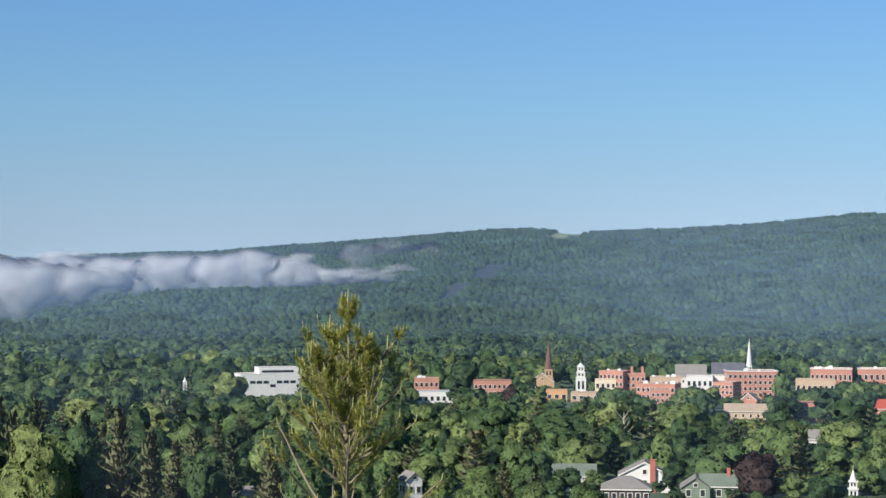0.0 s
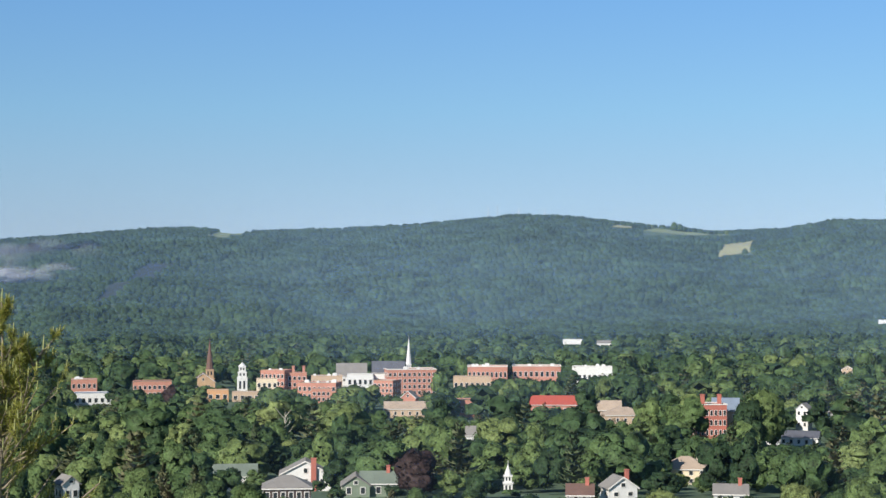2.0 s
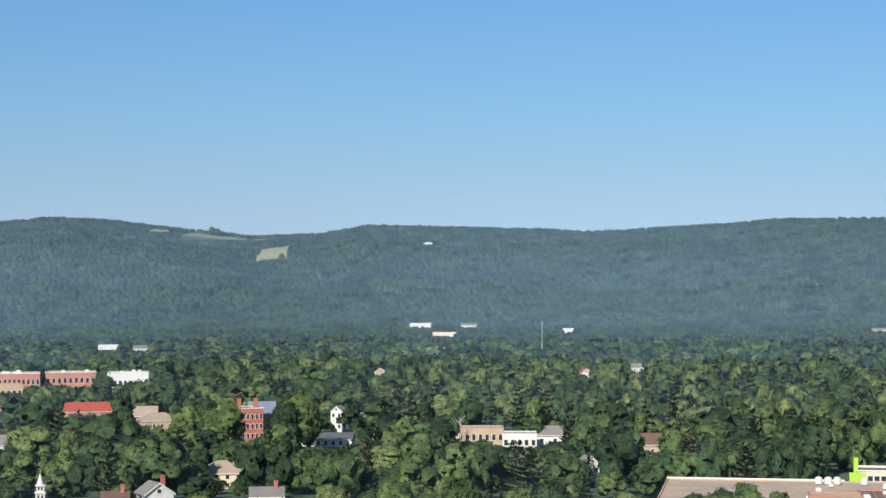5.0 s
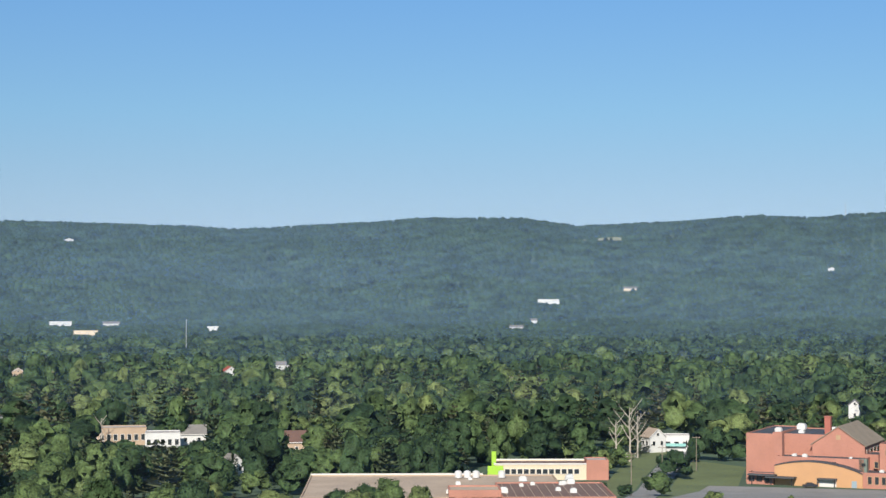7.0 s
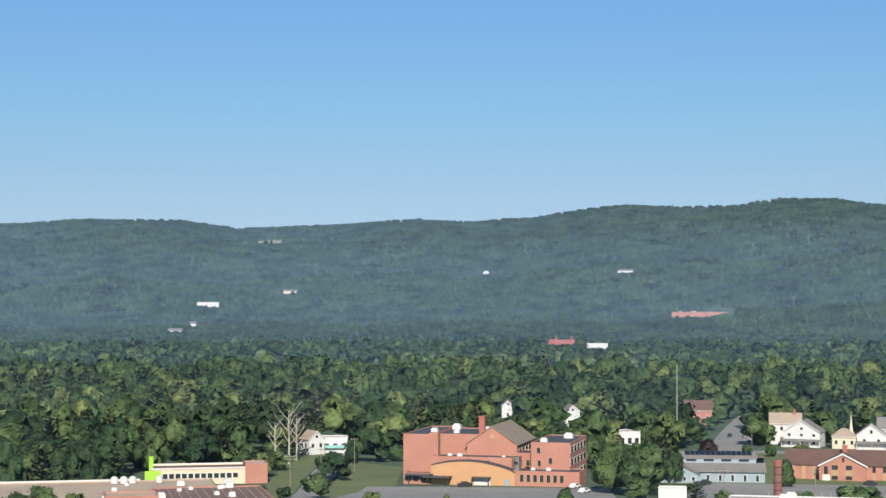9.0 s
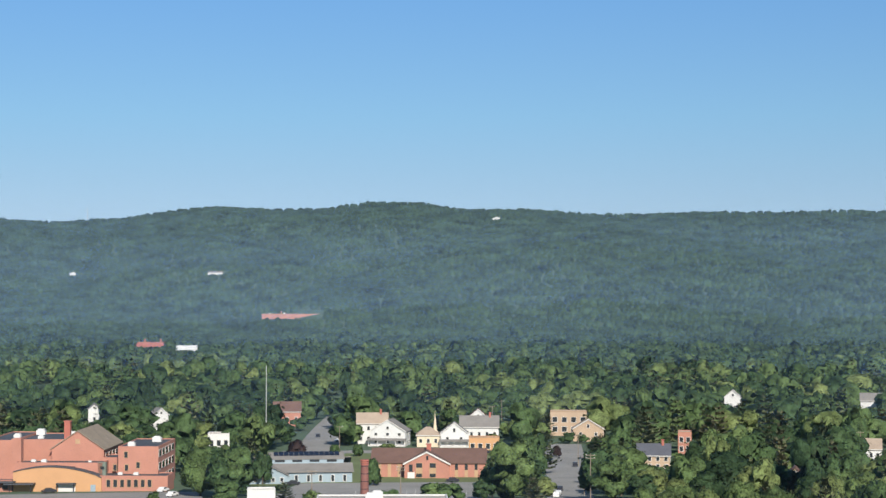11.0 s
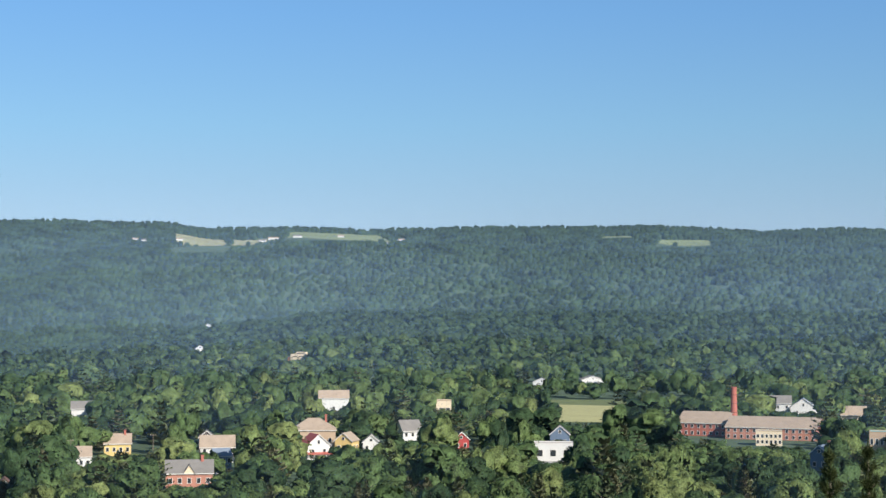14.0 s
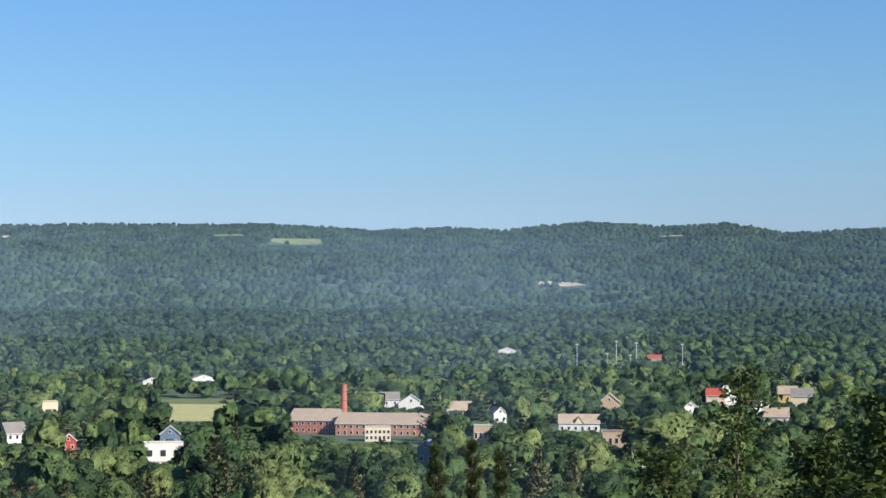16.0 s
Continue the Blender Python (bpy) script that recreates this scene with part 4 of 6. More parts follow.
house("white gabled house with a blue-grey roof", 99.34, 1036, 15.1, 10, 12.4, 0, "white", "bluegrey", -3.47, gable="front", rows=2, cols=2)
house("white house with a dark roof beside a pale birch", 102.26, 916, 7.2, 10, 11.2, 20, "white", "slate", -3.91, gable="front", rows=1, cols=2)
house("long white house with a tan roof", 104.83, 874, 20.2, 12, 9.7, 0, "white", "tanroof", -4.20, gable="side", rows=1, cols=6, dormer=True)
house("white house at the edge of the field", 92.60, 1442, 19.1, 10, 7.4, 20, "white", "grey", -2.84, gable="front", rows=2, cols=2)
house("white cottage at the field corner", 90.93, 1404, 13.6, 9, 7.5, 0, "white", "grey", -2.99, gable="front", rows=1, cols=2)
house("white farmhouse far in the woods", 102.49, 1868, 18.5, 10, 7.5, 0, "white", "tanroof", -1.82, gable="front", rows=2, cols=2)
block("flat dark-roofed building behind trees", 105.95, 780, 11.0, 14, 7.5, 0, "tan", "slate", -4.68, rows=1, cols=4)
block("white apartment block with balconies", 109.13, 712, 9.4, 10, 11.3, 0, "white", "flat", -5.05, rows=3, cols=3)
house("tan house with a steep brown gable", 105.82, 1026, 12.5, 10, 13.7, 0, "tan", "tanroof", -3.47, gable="front", rows=2, cols=2)
house("white house with a steep dark gable", 109.59, 1098, 16.9, 10, 16.3, 20, "white", "slate", -3.30, gable="front", rows=2, cols=2)
house("red-roofed house among white neighbours", 109.25, 1074, 11.5, 10, 14.3, 0, "cream", "redroof", -3.16, gable="side", rows=1, cols=3)
house("white house with a pale gable end", 108.45, 968, 7.4, 10, 12.3, 20, "white", "tanroof", -3.64, gable="front", rows=1, cols=2)
house("yellow house with a tan gable roof", 111.54, 1048, 11.1, 10, 17.2, 0, "yellow", "tanroof", -3.18, gable="side", rows=2, cols=3)
house("cream house with a grey roof on the rise", 111.99, 1030, 12.8, 10, 16.8, 0, "cream", "grey", -3.28, gable="side", rows=1, cols=3)
house("white house with a porch below the rise", 110.77, 964, 10.5, 10, 14.0, 20, "white", "grey", -3.62, gable="front", rows=2, cols=2, porch=True)
house("white gabled house half hidden by leaves", 111.17, 890, 12.2, 10, 12.9, 0, "white", "tanroof", -3.83, gable="side", rows=2, cols=3)
house("pale house far among the conifers", 107.29, 1746, 14.5, 10, 7.4, 0, "tan", "redroof", -2.04, gable="side", rows=1, cols=2)
house("white house half hidden by sapling leaves", 107.01, 660, 10.1, 9, 9.1, 0, "white", "grey", -5.29, gable="side", rows=1, cols=3)


block("white plant room on a low roof", 56.36, 440, 7, 5, 4.6, 0, "white", "flat", -7.2, rows=0, cols=2)
block("long low works with a white roof edge", 60.3, 402, 31, 18, 3.7, 0, "white", "flat", -7.4, rows=0, cols=6, units=2)


# ---- churches, chimneys, school ----
def steeple(label, az, r, side, body, spire, wall, cap, up, stages=2):
    """A church tower: diminishing square stages under a tapering eight-sided spire."""
    e = stand("church_tower", label, "church tower", az, r)
    BLOCKED.append((*map(float, polar(az, r)), side + 4))
    open_view(az, r, side + 4, up)
    z = 0.0
    for k in range(stages):
        s, hh = side * (1 - 0.16 * k), body * (0.62 if k == 0 else 0.38 / (stages - 1))
        bm = bmesh.new()
        bm_box(bm, (s, s, hh), (0, 0, z + hh / 2))
        bm_box(bm, (s + 0.5, s + 0.5, 0.35), (0, 0, z + hh))
        part("tower_stage", bm, wall, e)
        for q in (-1, 1):
            box("louvre", e, (s * 0.2, 0.1, hh * 0.45), (q * s * 0.2, -s / 2 - 0.03, z + hh * 0.6), "glass")
        z += hh
    bm = bmesh.new()
    bm_tube(bm, side * 0.42, 0.06, spire, (0, 0, z + 0.1), 8)
    bm_tube(bm, 0.08, 0.03, 1.4, (0, 0, z + spire), 6)
    part("spire", bm, cap, e)
    return e


def stack(label, az, r, h, r0, r1, up):
    e = stand("smokestack", label, "smokestack", az, r)
    BLOCKED.append((*map(float, polar(az, r)), 4))
    open_view(az, r, 5, up)
    bm = bmesh.new()
    bm_tube(bm, r0, r1, h, (0, 0, 0), 18)
    part("shaft", bm, "stackbrick" if h < 15 else "redbrick", e)
    bm = bmesh.new()
    for k in range(3):
        bm_tube(bm, r1 * 1.1 + 0.05 * k, r1 * 1.1 + 0.05 * k, 0.35, (0, 0, h - 1.5 + 0.55 * k), 18)
    part("corbel", bm, "redbrick", e)
    for k in range(5):
        bm = bmesh.new()
        q = (k + 0.6) / 5.5
        bm_tube(bm, (r0 + (r1 - r0) * q) * 1.03, (r0 + (r1 - r0) * q) * 1.03, 0.16, (0, 0, h * q), 18)
        part("iron_band", bm, "cardark", e)
    return e


steeple("brownstone church tower with a slender dark spire", 3.46, 1130, 6.0, 15.0, 19.5, "stone", "brownroof", -3.2)
house("tan stone church with a steep gable", 3.25, 1120, 15.0, 16, 13.0, 0, "stone", "brownroof", -3.2, gable="front", rows=2, cols=2)
steeple("white wooden church tower with stepped stages", 4.51, 1100, 6.4, 18.0, 2.5, "white", "white", -3.35, stages=3)
steeple("white church steeple with a tall slim spire", 9.94, 1112, 4.6, 18.5, 17.0, "white", "white", -2.7, stages=3)
steeple("small white belfry with a pointed cap", 13.19, 470, 2.4, 5.0, 3.0, "white", "white", -6.6, stages=2)
steeple("small white domed cupola above the trees", -8.4, 960, 2.6, 16.0, 2.4, "white", "white", -3.2, stages=2)
steeple("thin tan church spire beside the houses", 62.02, 748, 2.2, 6.5, 7.5, "cream", "cream", -4.9, stages=2)
stack("red brick smokestack beside the lot", 59.72, 470, 11.2, 1.2, 1.0, -6.9)
stack("tall red brick school smokestack", 97.14, 895, 24.5, 2.1, 1.35, -4.0)


def school():
    e = stand("school", "red brick school with a gabled gymnasium and a curved tan entrance", "school", 50.47, 545, -13)
    for q in (-24, -12, 0, 12, 24):
        x, y = polar(50.47 + math.degrees(q / 545), 562)
        BLOCKED.append((float(x), float(y), 24))
    SIGHT.append((46.7, 54.3, 545, -6.55))
    shell(e, 9, 34, 15.0, (-26.5, 26, 0), "brick", "blackflat", None)
    shell(e, 3, 3, 15.6, (-20.5, 8.6, 0), "brick", "flat")
    shell(e, 17, 26, 14.6, (-14, 30, 0), "brick", "blackflat")
    # gymnasium with its gable roof
    a, y0, y1, ev, top = 8.2, 14.0, 42.0, 11.8, 17.4
    cx = -3.0
    solid("gymnasium_wall", [(cx - a, y0, 0), (cx + a, y0, 0), (cx + a, y1, 0), (cx - a, y1, 0), (cx - a, y0, ev), (cx + a, y0, ev), (cx + a, y1, ev), (cx - a, y1, ev), (cx, y0, top), (cx, y1, top)],
          [(0, 1, 5, 8, 4), (3, 7, 9, 6, 2), (0, 4, 7, 3), (1, 2, 6, 5)], "brick", e)
    for s in (-1, 1):
        slab("gymnasium_roof", [(cx, y0 - 0.4, top + 0.3), (cx + s * (a + 0.5), y0 - 0.4, ev), (cx + s * (a + 0.5), y1, ev), (cx, y1, top + 0.3)][::s], 0.3, "gymroof", e)
    box("gable_vent", e, (1.4, 0.12, 1.4), (cx, y0 - 0.06, 14.2), "stone")
    for j in range(5):
        side_window(e, cx + a + 0.05, y0 + 4 + 5 * j, 9.4, 2.6, 2.0)
    bm = bmesh.new()
    bm_box(bm, (1.9, 1.9, 9), (0, 0, 4.5))
    bm_box(bm, (2.2, 2.2, 0.4), (0, 0, 9))
    part("chimney", bm, "redbrick", e, "square brick chimney", pose(-8.5, 24, 10.8))
    shell(e, 27, 9, 8.6, (-6.5, 8.4, 0), "brick", "blackflat")
    for j in range(2):
        box("window", e, (1.2, 0.14, 0.9), (-2 + 9 * j, 3.85, 7.0), "glass")
    # curved tan entrance wall
    n = 16
    v, f = [], []
    for i in range(n + 1):
        q = i / n
        x = -19.5 + 27.0 * q
        top_z = 4.4 + 3.2 * math.sin(math.pi * min(1, 0.14 + q * 0.86)) ** 0.8
        v += [(x, 0, 0), (x, 0, top_z), (x, 4, top_z), (x, 4, 0)]
    for i in range(n):
        b = i * 4
        f += [(b, b + 4, b + 5, b + 1), (b + 1, b + 5, b + 6, b + 2), (b + 2, b + 6, b + 7, b + 3)]
    f += [(0, 1, 2, 3), tuple(n * 4 + k for k in (3, 2, 1, 0))]
    solid("entrance_wall", v, f, "orange", e, "curved tan stucco entrance wall")
    for i in range(n):
        b = [(v[i * 4 + 1][0], -0.25, v[i * 4 + 1][2] + 0.2), (v[i * 4 + 5][0], -0.25, v[i * 4 + 5][2] + 0.2), (v[i * 4 + 5][0], 4.1, v[i * 4 + 5][2] + 0.2), (v[i * 4 + 1][0], 4.1, v[i * 4 + 1][2] + 0.2)]
        slab("roof_edge", b, 0.22, "blackflat", e)
    for loc, size in (((-23.0, -1.5, 3.2), (8.6, 3.4, 0.35)), ((-17.0, -2.0, 2.7), (9.0, 3.6, 0.35)), ((-3.0, -1.0, 2.7), (5.8, 2.2, 0.35))):
        box("canopy", e, size, loc, "blackflat", "dark flat canopy")
    for x in (-26, -20, -13.5, -5.6, -0.4):
        box("canopy_post", e, (0.25, 0.25, 3.0), (x, -2.4, 1.4), "cardark")
    box("glass_doors", e, (5.2, 0.15, 2.3), (-3.0, -0.08, 1.2), "trim", "white entrance doors")
    box("glass_doors", e, (1.5, 0.15, 2.2), (5.0, -0.08, 1.2), "bluesiding")
    shell(e, 8.5, 6, 3.6, (-24, 2.5, 0), "brick", "blackflat")
    for j in range(3):
        window(e, -26.6 + 2.4 * j, -0.56, 1.9, 1.4, 1.6, "cardark")
    # three-storey wing and the low classroom wing
    shell(e, 12.5, 30, 13.2, (17.0, 24, 0), "brick", "blackflat")
    shell(e, 9, 12, 9.4, (9.5, 19, 0), "brick", "blackflat")
    shell(e, 21, 11, 5.0, (17.2, 6.0, 0), "brick", "blackflat")
    for j in range(7):
        window(e, 9.6 + 2.1 * j, 0.44, 2.7, 1.1, 2.2, "stone")
    for x, z in ((13.2, 10.6), (9.8, 6.6), (13.4, 6.6), (17.0, 7.4)):
        window(e, x, 8.94, z, 1.0, 1.8, "stone")
    for k in range(3):
        for j in range(5):
            side_window(e, 23.3, 11.5 + 5.6 * j, 3.0 + 4.0 * k, 3.4, 2.0)
    box("stair_tower", e, (2.4, 2.2, 4.2), (6.8, 5.0, 6.6), "greenroof", "dark green stair tower")
    for x, y, z, s in ((-24, 22, 14.5, 2.2), (-17, 24, 14.1, 1.8), (-20, 36, 14.5, 2.8), (-9, 33, 14.1, 2.6), (14, 14, 12.7, 2.2), (19, 30, 12.7, 2.8), (2, 9, 8.1, 1.0), (-12, 8, 8.1, 1.6), (12, 6.5, 4.5, 1.4), (17, 6, 4.5, 1.5), (-15.5, 9, 8.1, 1.4)):
        roof_unit(e, x, y, z, s)


school()


def works():
    """Sprawling flat-roofed works below the lookout."""
    e = stand("commercial_building", "sprawling flat-roofed brick works with rooftop machinery", "building", 39.4, 398, 3)
    SIGHT.append((36.6, 43.4, 440, -6.75))
    SIGHT.append((33.2, 36.6, 440, -6.3))
    for q in (-46, -28, -10, 8, 26):
        x, y = polar(39.4 + math.degrees(q / 430), 428)
        BLOCKED.append((float(x), float(y), 25))
    shell(e, 62, 48, 4.0, (-13, 26, 0), "tan", "tanflat")
    shell(e, 26, 30, 4.4, (15, 14, 0), "brick", "brownflat")
    shell(e, 12, 10, 5.6, (-4, 7, 0), "brick", "tanflat")
    box("roof_edge", e, (44, 0.5, 0.5), (-22, 50.1, 4.1), "trim", "long white roof edge")
    rr = random.Random(4)
    for k in range(16):
        roof_unit(e, rr.uniform(-16, 24), rr.uniform(6, 44), 4.1, rr.uniform(0.9, 2.0))
    for k in range(4):
        bm = bmesh.new()
        bm_tube(bm, 0.9, 0.9, 1.5, (0, 0, 0), 14)
        bm_tube(bm, 0.9, 0.3, 0.3, (0, 0, 1.5), 14)
        part("tank", bm, "white", e, "white rooftop tank", pose((-6.5, -4.2, -2.0, 4.5)[k], 44, 3.9))
    for j in range(12):
        box("rib", e, (0.12, 28, 0.15), (3.4 + 2.1 * j, 14, 4.1), "tanflat")
    e2 = stand("commercial_building", "white and lime green office wing with a brick end", "building", 41.0, 556, 4)
    SIGHT.append((38.9, 43.4, 556, -6.3))
    for q in (-12, 0, 12):
        x, y = polar(41.0 + math.degrees(q / 556), 566)
        BLOCKED.append((float(x), float(y), 16))
    shell(e2, 30, 14, 5.2, (0, 7, 0), "cream", "brownflat", "trim")
    for j in range(12):
        window(e2, -11 + 2.0 * j, -0.06, 2.9, 1.5, 1.5)
    box("lime_panel", e2, (5.0, 0.3, 4.6), (-14.8, -0.2, 2.4), "lime", "lime green wall panel")
    box("lime_tower", e2, (1.4, 1.4, 9.0), (-15.2, 3.0, 4.5), "lime", "lime green pylon")
    shell(e2, 7, 9, 6.6, (17.6, 4, 0), "brick", "flat")


works()


def solar_hall():
    e = stand("hall", "low pale blue hall with a grey roof and solar panels", "building", 57.75, 566, 3)
    SIGHT.append((56.0, 59.4, 566, -6.2))
    for q in (-10, 0, 10):
        x, y = polar(57.75 + math.degrees(q / 566), 578)
        BLOCKED.append((float(x), float(y), 16))
    w, d = 31.0, 16.0
    a = w / 2
    solid("wall", [(-a, 0, 0), (a, 0, 0), (a, d, 0), (-a, d, 0), (-a, 0, 3.9), (a, 0, 3.9), (a, d, 3.9), (-a, d, 3.9), (-a, d / 2, 7.4), (a, d / 2, 7.4)],
          [(0, 1, 5, 4), (2, 3, 7, 6), (0, 4, 8, 7, 3), (1, 2, 6, 9, 5)], "bluesiding", e)
    slab("roof_slope", [(-a - 0.5, -0.8, 3.8), (a + 0.5, -0.8, 3.8), (a + 0.5, 5.0, 6.1), (-a - 0.5, 5.0, 6.1)], 0.25, "grey", e)
    box("clerestory", e, (w * 0.78, 1.0, 1.9), (1, 5.2, 6.6), "bluesiding")
    for j in range(4):
        box("clerestory_window", e, (3.2, 0.1, 0.7), (-7.6 + 5.6 * j, 4.66, 6.8), "glass")
    slab("roof_slope", [(-a * 0.8 + 1, 4.5, 7.5), (a * 0.8 + 1, 4.5, 7.5), (a * 0.8 + 1, 9.5, 9.2), (-a * 0.8 + 1, 9.5, 9.2)], 0.25, "grey", e)
    slab("roof_slope", [(a + 0.5, d + 0.6, 3.8), (-a - 0.5, d + 0.6, 3.8), (-a - 0.5, 9.5, 7.6), (a + 0.5, 9.5, 7.6)], 0.25, "grey", e)
    for j in range(13):
        slab("solar_panel", [(-9.5 + 1.65 * j, 6.6, 8.45), (-8.0 + 1.65 * j, 6.6, 8.45), (-8.0 + 1.65 * j, 9.4, 9.42), (-9.5 + 1.65 * j, 9.4, 9.42)], 0.08, "solar", e)
    # gabled wing toward the lot
    g = 6.0
    x0 = -11.5
    solid("wing_wall", [(x0 - g, -4, 0), (x0 + g, -4, 0), (x0 + g, 6, 0), (x0 - g, 6, 0), (x0 - g, -4, 3.2), (x0 + g, -4, 3.2), (x0 + g, 6, 3.2), (x0 - g, 6, 3.2), (x0, -4, 6.0), (x0, 6, 6.0)],
          [(0, 1, 5, 8, 4), (3, 7, 9, 6, 2), (0, 4, 7, 3), (1, 2, 6, 5)], "bluesiding", e)
    for s in (-1, 1):
        slab("wing_roof", [(x0, -4.5, 6.3), (x0 + s * (g + 0.5), -4.5, 3.1), (x0 + s * (g + 0.5), 6, 3.1), (x0, 6, 6.3)][::s], 0.25, "grey", e)
    for j in range(4):
        window(e, x0 - 4.2 + 2.8 * j, -4.06, 1.7, 0.9, 1.2)
    for j in range(5):
        window(e, -2.5 + 3.9 * j, -0.06, 1.6, 0.9, 2.0)


solar_hall()


def gabled_hall():
    e = stand("church", "orange brick church hall with a brown roof and white-trimmed gable", "church", 61.8, 582, -2)
    SIGHT.append((59.6, 63.9, 582, -6.08))
    for q in (-14, 0, 14):
        x, y = polar(61.8 + math.degrees(q / 582), 596)
        BLOCKED.append((float(x), float(y), 17))
    w, d, ev, top = 38.0, 14.0, 5.0, 9.0
    a = w / 2
    solid("wall", [(-a, 5, 0), (a, 5, 0), (a, 5 + d, 0), (-a, 5 + d, 0), (-a, 5, ev), (a, 5, ev), (a, 5 + d, ev), (-a, 5 + d, ev), (-a, 5 + d / 2, top), (a, 5 + d / 2, top)],
          [(0, 1, 5, 4), (2, 3, 7, 6), (0, 4, 8, 7, 3), (1, 2, 6, 9, 5)], "brick", e)
    slab("roof_slope", [(-a - 0.6, 4.4, ev), (a + 0.6, 4.4, ev), (a + 0.6, 5 + d / 2, top + 0.3), (-a - 0.6, 5 + d / 2, top + 0.3)], 0.3, "brownroof", e)
    slab("roof_slope", [(a + 0.6, 5.6 + d, ev), (-a - 0.6, 5.6 + d, ev), (-a - 0.6, 5 + d / 2, top + 0.3), (a + 0.6, 5 + d / 2, top + 0.3)], 0.3, "brownroof", e)
    g, x0 = 7.4, -0.5
    solid("gable_wall", [(x0 - g, 0, 0), (x0 + g, 0, 0), (x0 + g, 8, 0), (x0 - g, 8, 0), (x0 - g, 0, 5.2), (x0 + g, 0, 5.2), (x0 + g, 8, 5.2), (x0 - g, 8, 5.2), (x0, 0, 8.8), (x0, 8, 8.8)],
          [(0, 1, 5, 8, 4), (3, 7, 9, 6, 2), (0, 4, 7, 3), (1, 2, 6, 5)], "brick", e)
    for s in (-1, 1):
        slab("gable_roof", [(x0, -0.4, 9.15), (x0 + s * (g + 0.5), -0.4, 5.1), (x0 + s * (g + 0.5), 10, 5.1), (x0, 10, 9.15)][::s], 0.25, "brownroof", e)
        slab("barge_board", [(x0, -0.55, 9.2), (x0 + s * (g + 0.5), -0.55, 5.15), (x0 + s * (g + 0.5), -0.42, 5.15), (x0, -0.42, 9.2)][::s], 0.55, "trim", e)
    for x in (-2.5, 2.0):
        box("window", e, (2.2, 0.14, 5.0), (x0 + x, -0.06, 2.9), "stone")
        box("window_pane", e, (2.0, 0.14, 1.5), (x0 + x, -0.1, 4.5), "glass")
        box("window_pane", e, (2.0, 0.14, 1.2), (x0 + x, -0.1, 1.2), "glass")
    box("door", e, (2.4, 0.2, 2.2), (x0 - 5.2, -0.1, 1.1), "trim", "pale double door")
    box("window_pane", e, (0.7, 0.14, 1.4), (x0 + 0.2, -0.08, 7.0), "glass")
    box("window_pane", e, (1.2, 0.14, 2.4), (x0 - 5.3, -0.08, 3.6), "glass")
    for j in range(3):
        box("window", e, (1.1, 0.14, 4.6), (9.3 + 3.3 * j, 4.94, 2.4), "stone")
        box("window_pane", e, (1.0, 0.14, 2.0), (9.3 + 3.3 * j, 4.9, 3.6), "glass")
        box("window", e, (1.1, 0.14, 4.6), (-16.5 + 3.3 * j, 4.94, 2.4), "stone")
    bm = bmesh.new()
    bm_box(bm, (1.5, 1.5, 3.2), (0, 0, 1.6))
    bm_box(bm, (1.8, 1.8, 0.3), (0, 0, 3.2))
    part("chimney", bm, "redbrick", e, "", pose(x0 + 0.4, 9, 7.6))


gabled_hall()


# ---- roads, lots, lawns, fields ----
def patch(name, label, mat, pts, lift=0.12, n=10, m=24, category="road", kind="structure", cleared=True):
    """A four-cornered sheet of ground (heading, distance) laid on the terrain."""
    (a0, r0), (a1, r1), (a2, r2), (a3, r3) = pts
    v, f = [], []
    for i in range(n + 1):
        for j in range(m + 1):
            s, t = i / n, j / m
            az = (a0 * (1 - s) + a1 * s) * (1 - t) + (a3 * (1 - s) + a2 * s) * t
            r = (r0 * (1 - s) + r1 * s) * (1 - t) + (r3 * (1 - s) + r2 * s) * t
            x, y = polar(az, r)
            v.append((float(x), float(y), float(height(az, r)) + lift))
    for i in range(n):
        for j in range(m):
            b = i * (m + 1) + j
            f.append((b, b + m + 1, b + m + 2, b + 1))
    me = bpy.data.meshes.new(name)
    me.from_pydata(v, [], [q[::-1] for q in f])
    me.materials.append(MAT[mat])
    ob = tagged(new(name, me), label, category, kind=kind)
    if cleared:
        PATCHES.append(pts)
    if cleared and r0 > 2000:
        azs, near = [p[0] for p in pts], min(p[1] for p in pts)
        if "cut" not in name:
            am = sum(azs) / 4
            SIGHT.append((min(azs) - 0.05, max(azs) + 0.05, near, math.degrees(math.atan((float(height(am, near)) + 2 - EYE) / near))))
    return ob


def in_patches(az, r):
    hit = np.zeros(len(az), dtype=bool)
    for pts in PATCHES:
        ok = np.ones(len(az), dtype=bool)
        for k in range(4):
            (a0, r0), (a1, r1) = pts[k], pts[(k + 1) % 4]
            ok &= (a1 - a0) * (r - r0) - (r1 - r0) * (az - a0) >= 0
        hit |= ok
    return hit


PATCHES = []
patch("road", "grey asphalt street climbing past the school", "asphalt", [(43.6, 440), (44.6, 440), (46.2, 740), (45.5, 740)])
patch("lawn", "green verge beside the street", "lawn", [(42.6, 470), (43.6, 460), (45.5, 740), (44.4, 740)], 0.08, category="lawn")
patch("lawn", "green strip along the street", "lawn", [(44.6, 440), (47.2, 500), (47.6, 620), (45.9, 650)], 0.08, category="lawn")
patch("parking_lot", "grey asphalt yard before the school", "asphalt", [(44.9, 440), (54.6, 440), (54.4, 535), (46.4, 540)], 0.14, category="parking lot")
patch("parking_lot", "asphalt lot before the church hall", "asphalt", [(55.6, 455), (63.2, 455), (64.4, 566), (57.6, 562)], 0.14, category="parking lot")
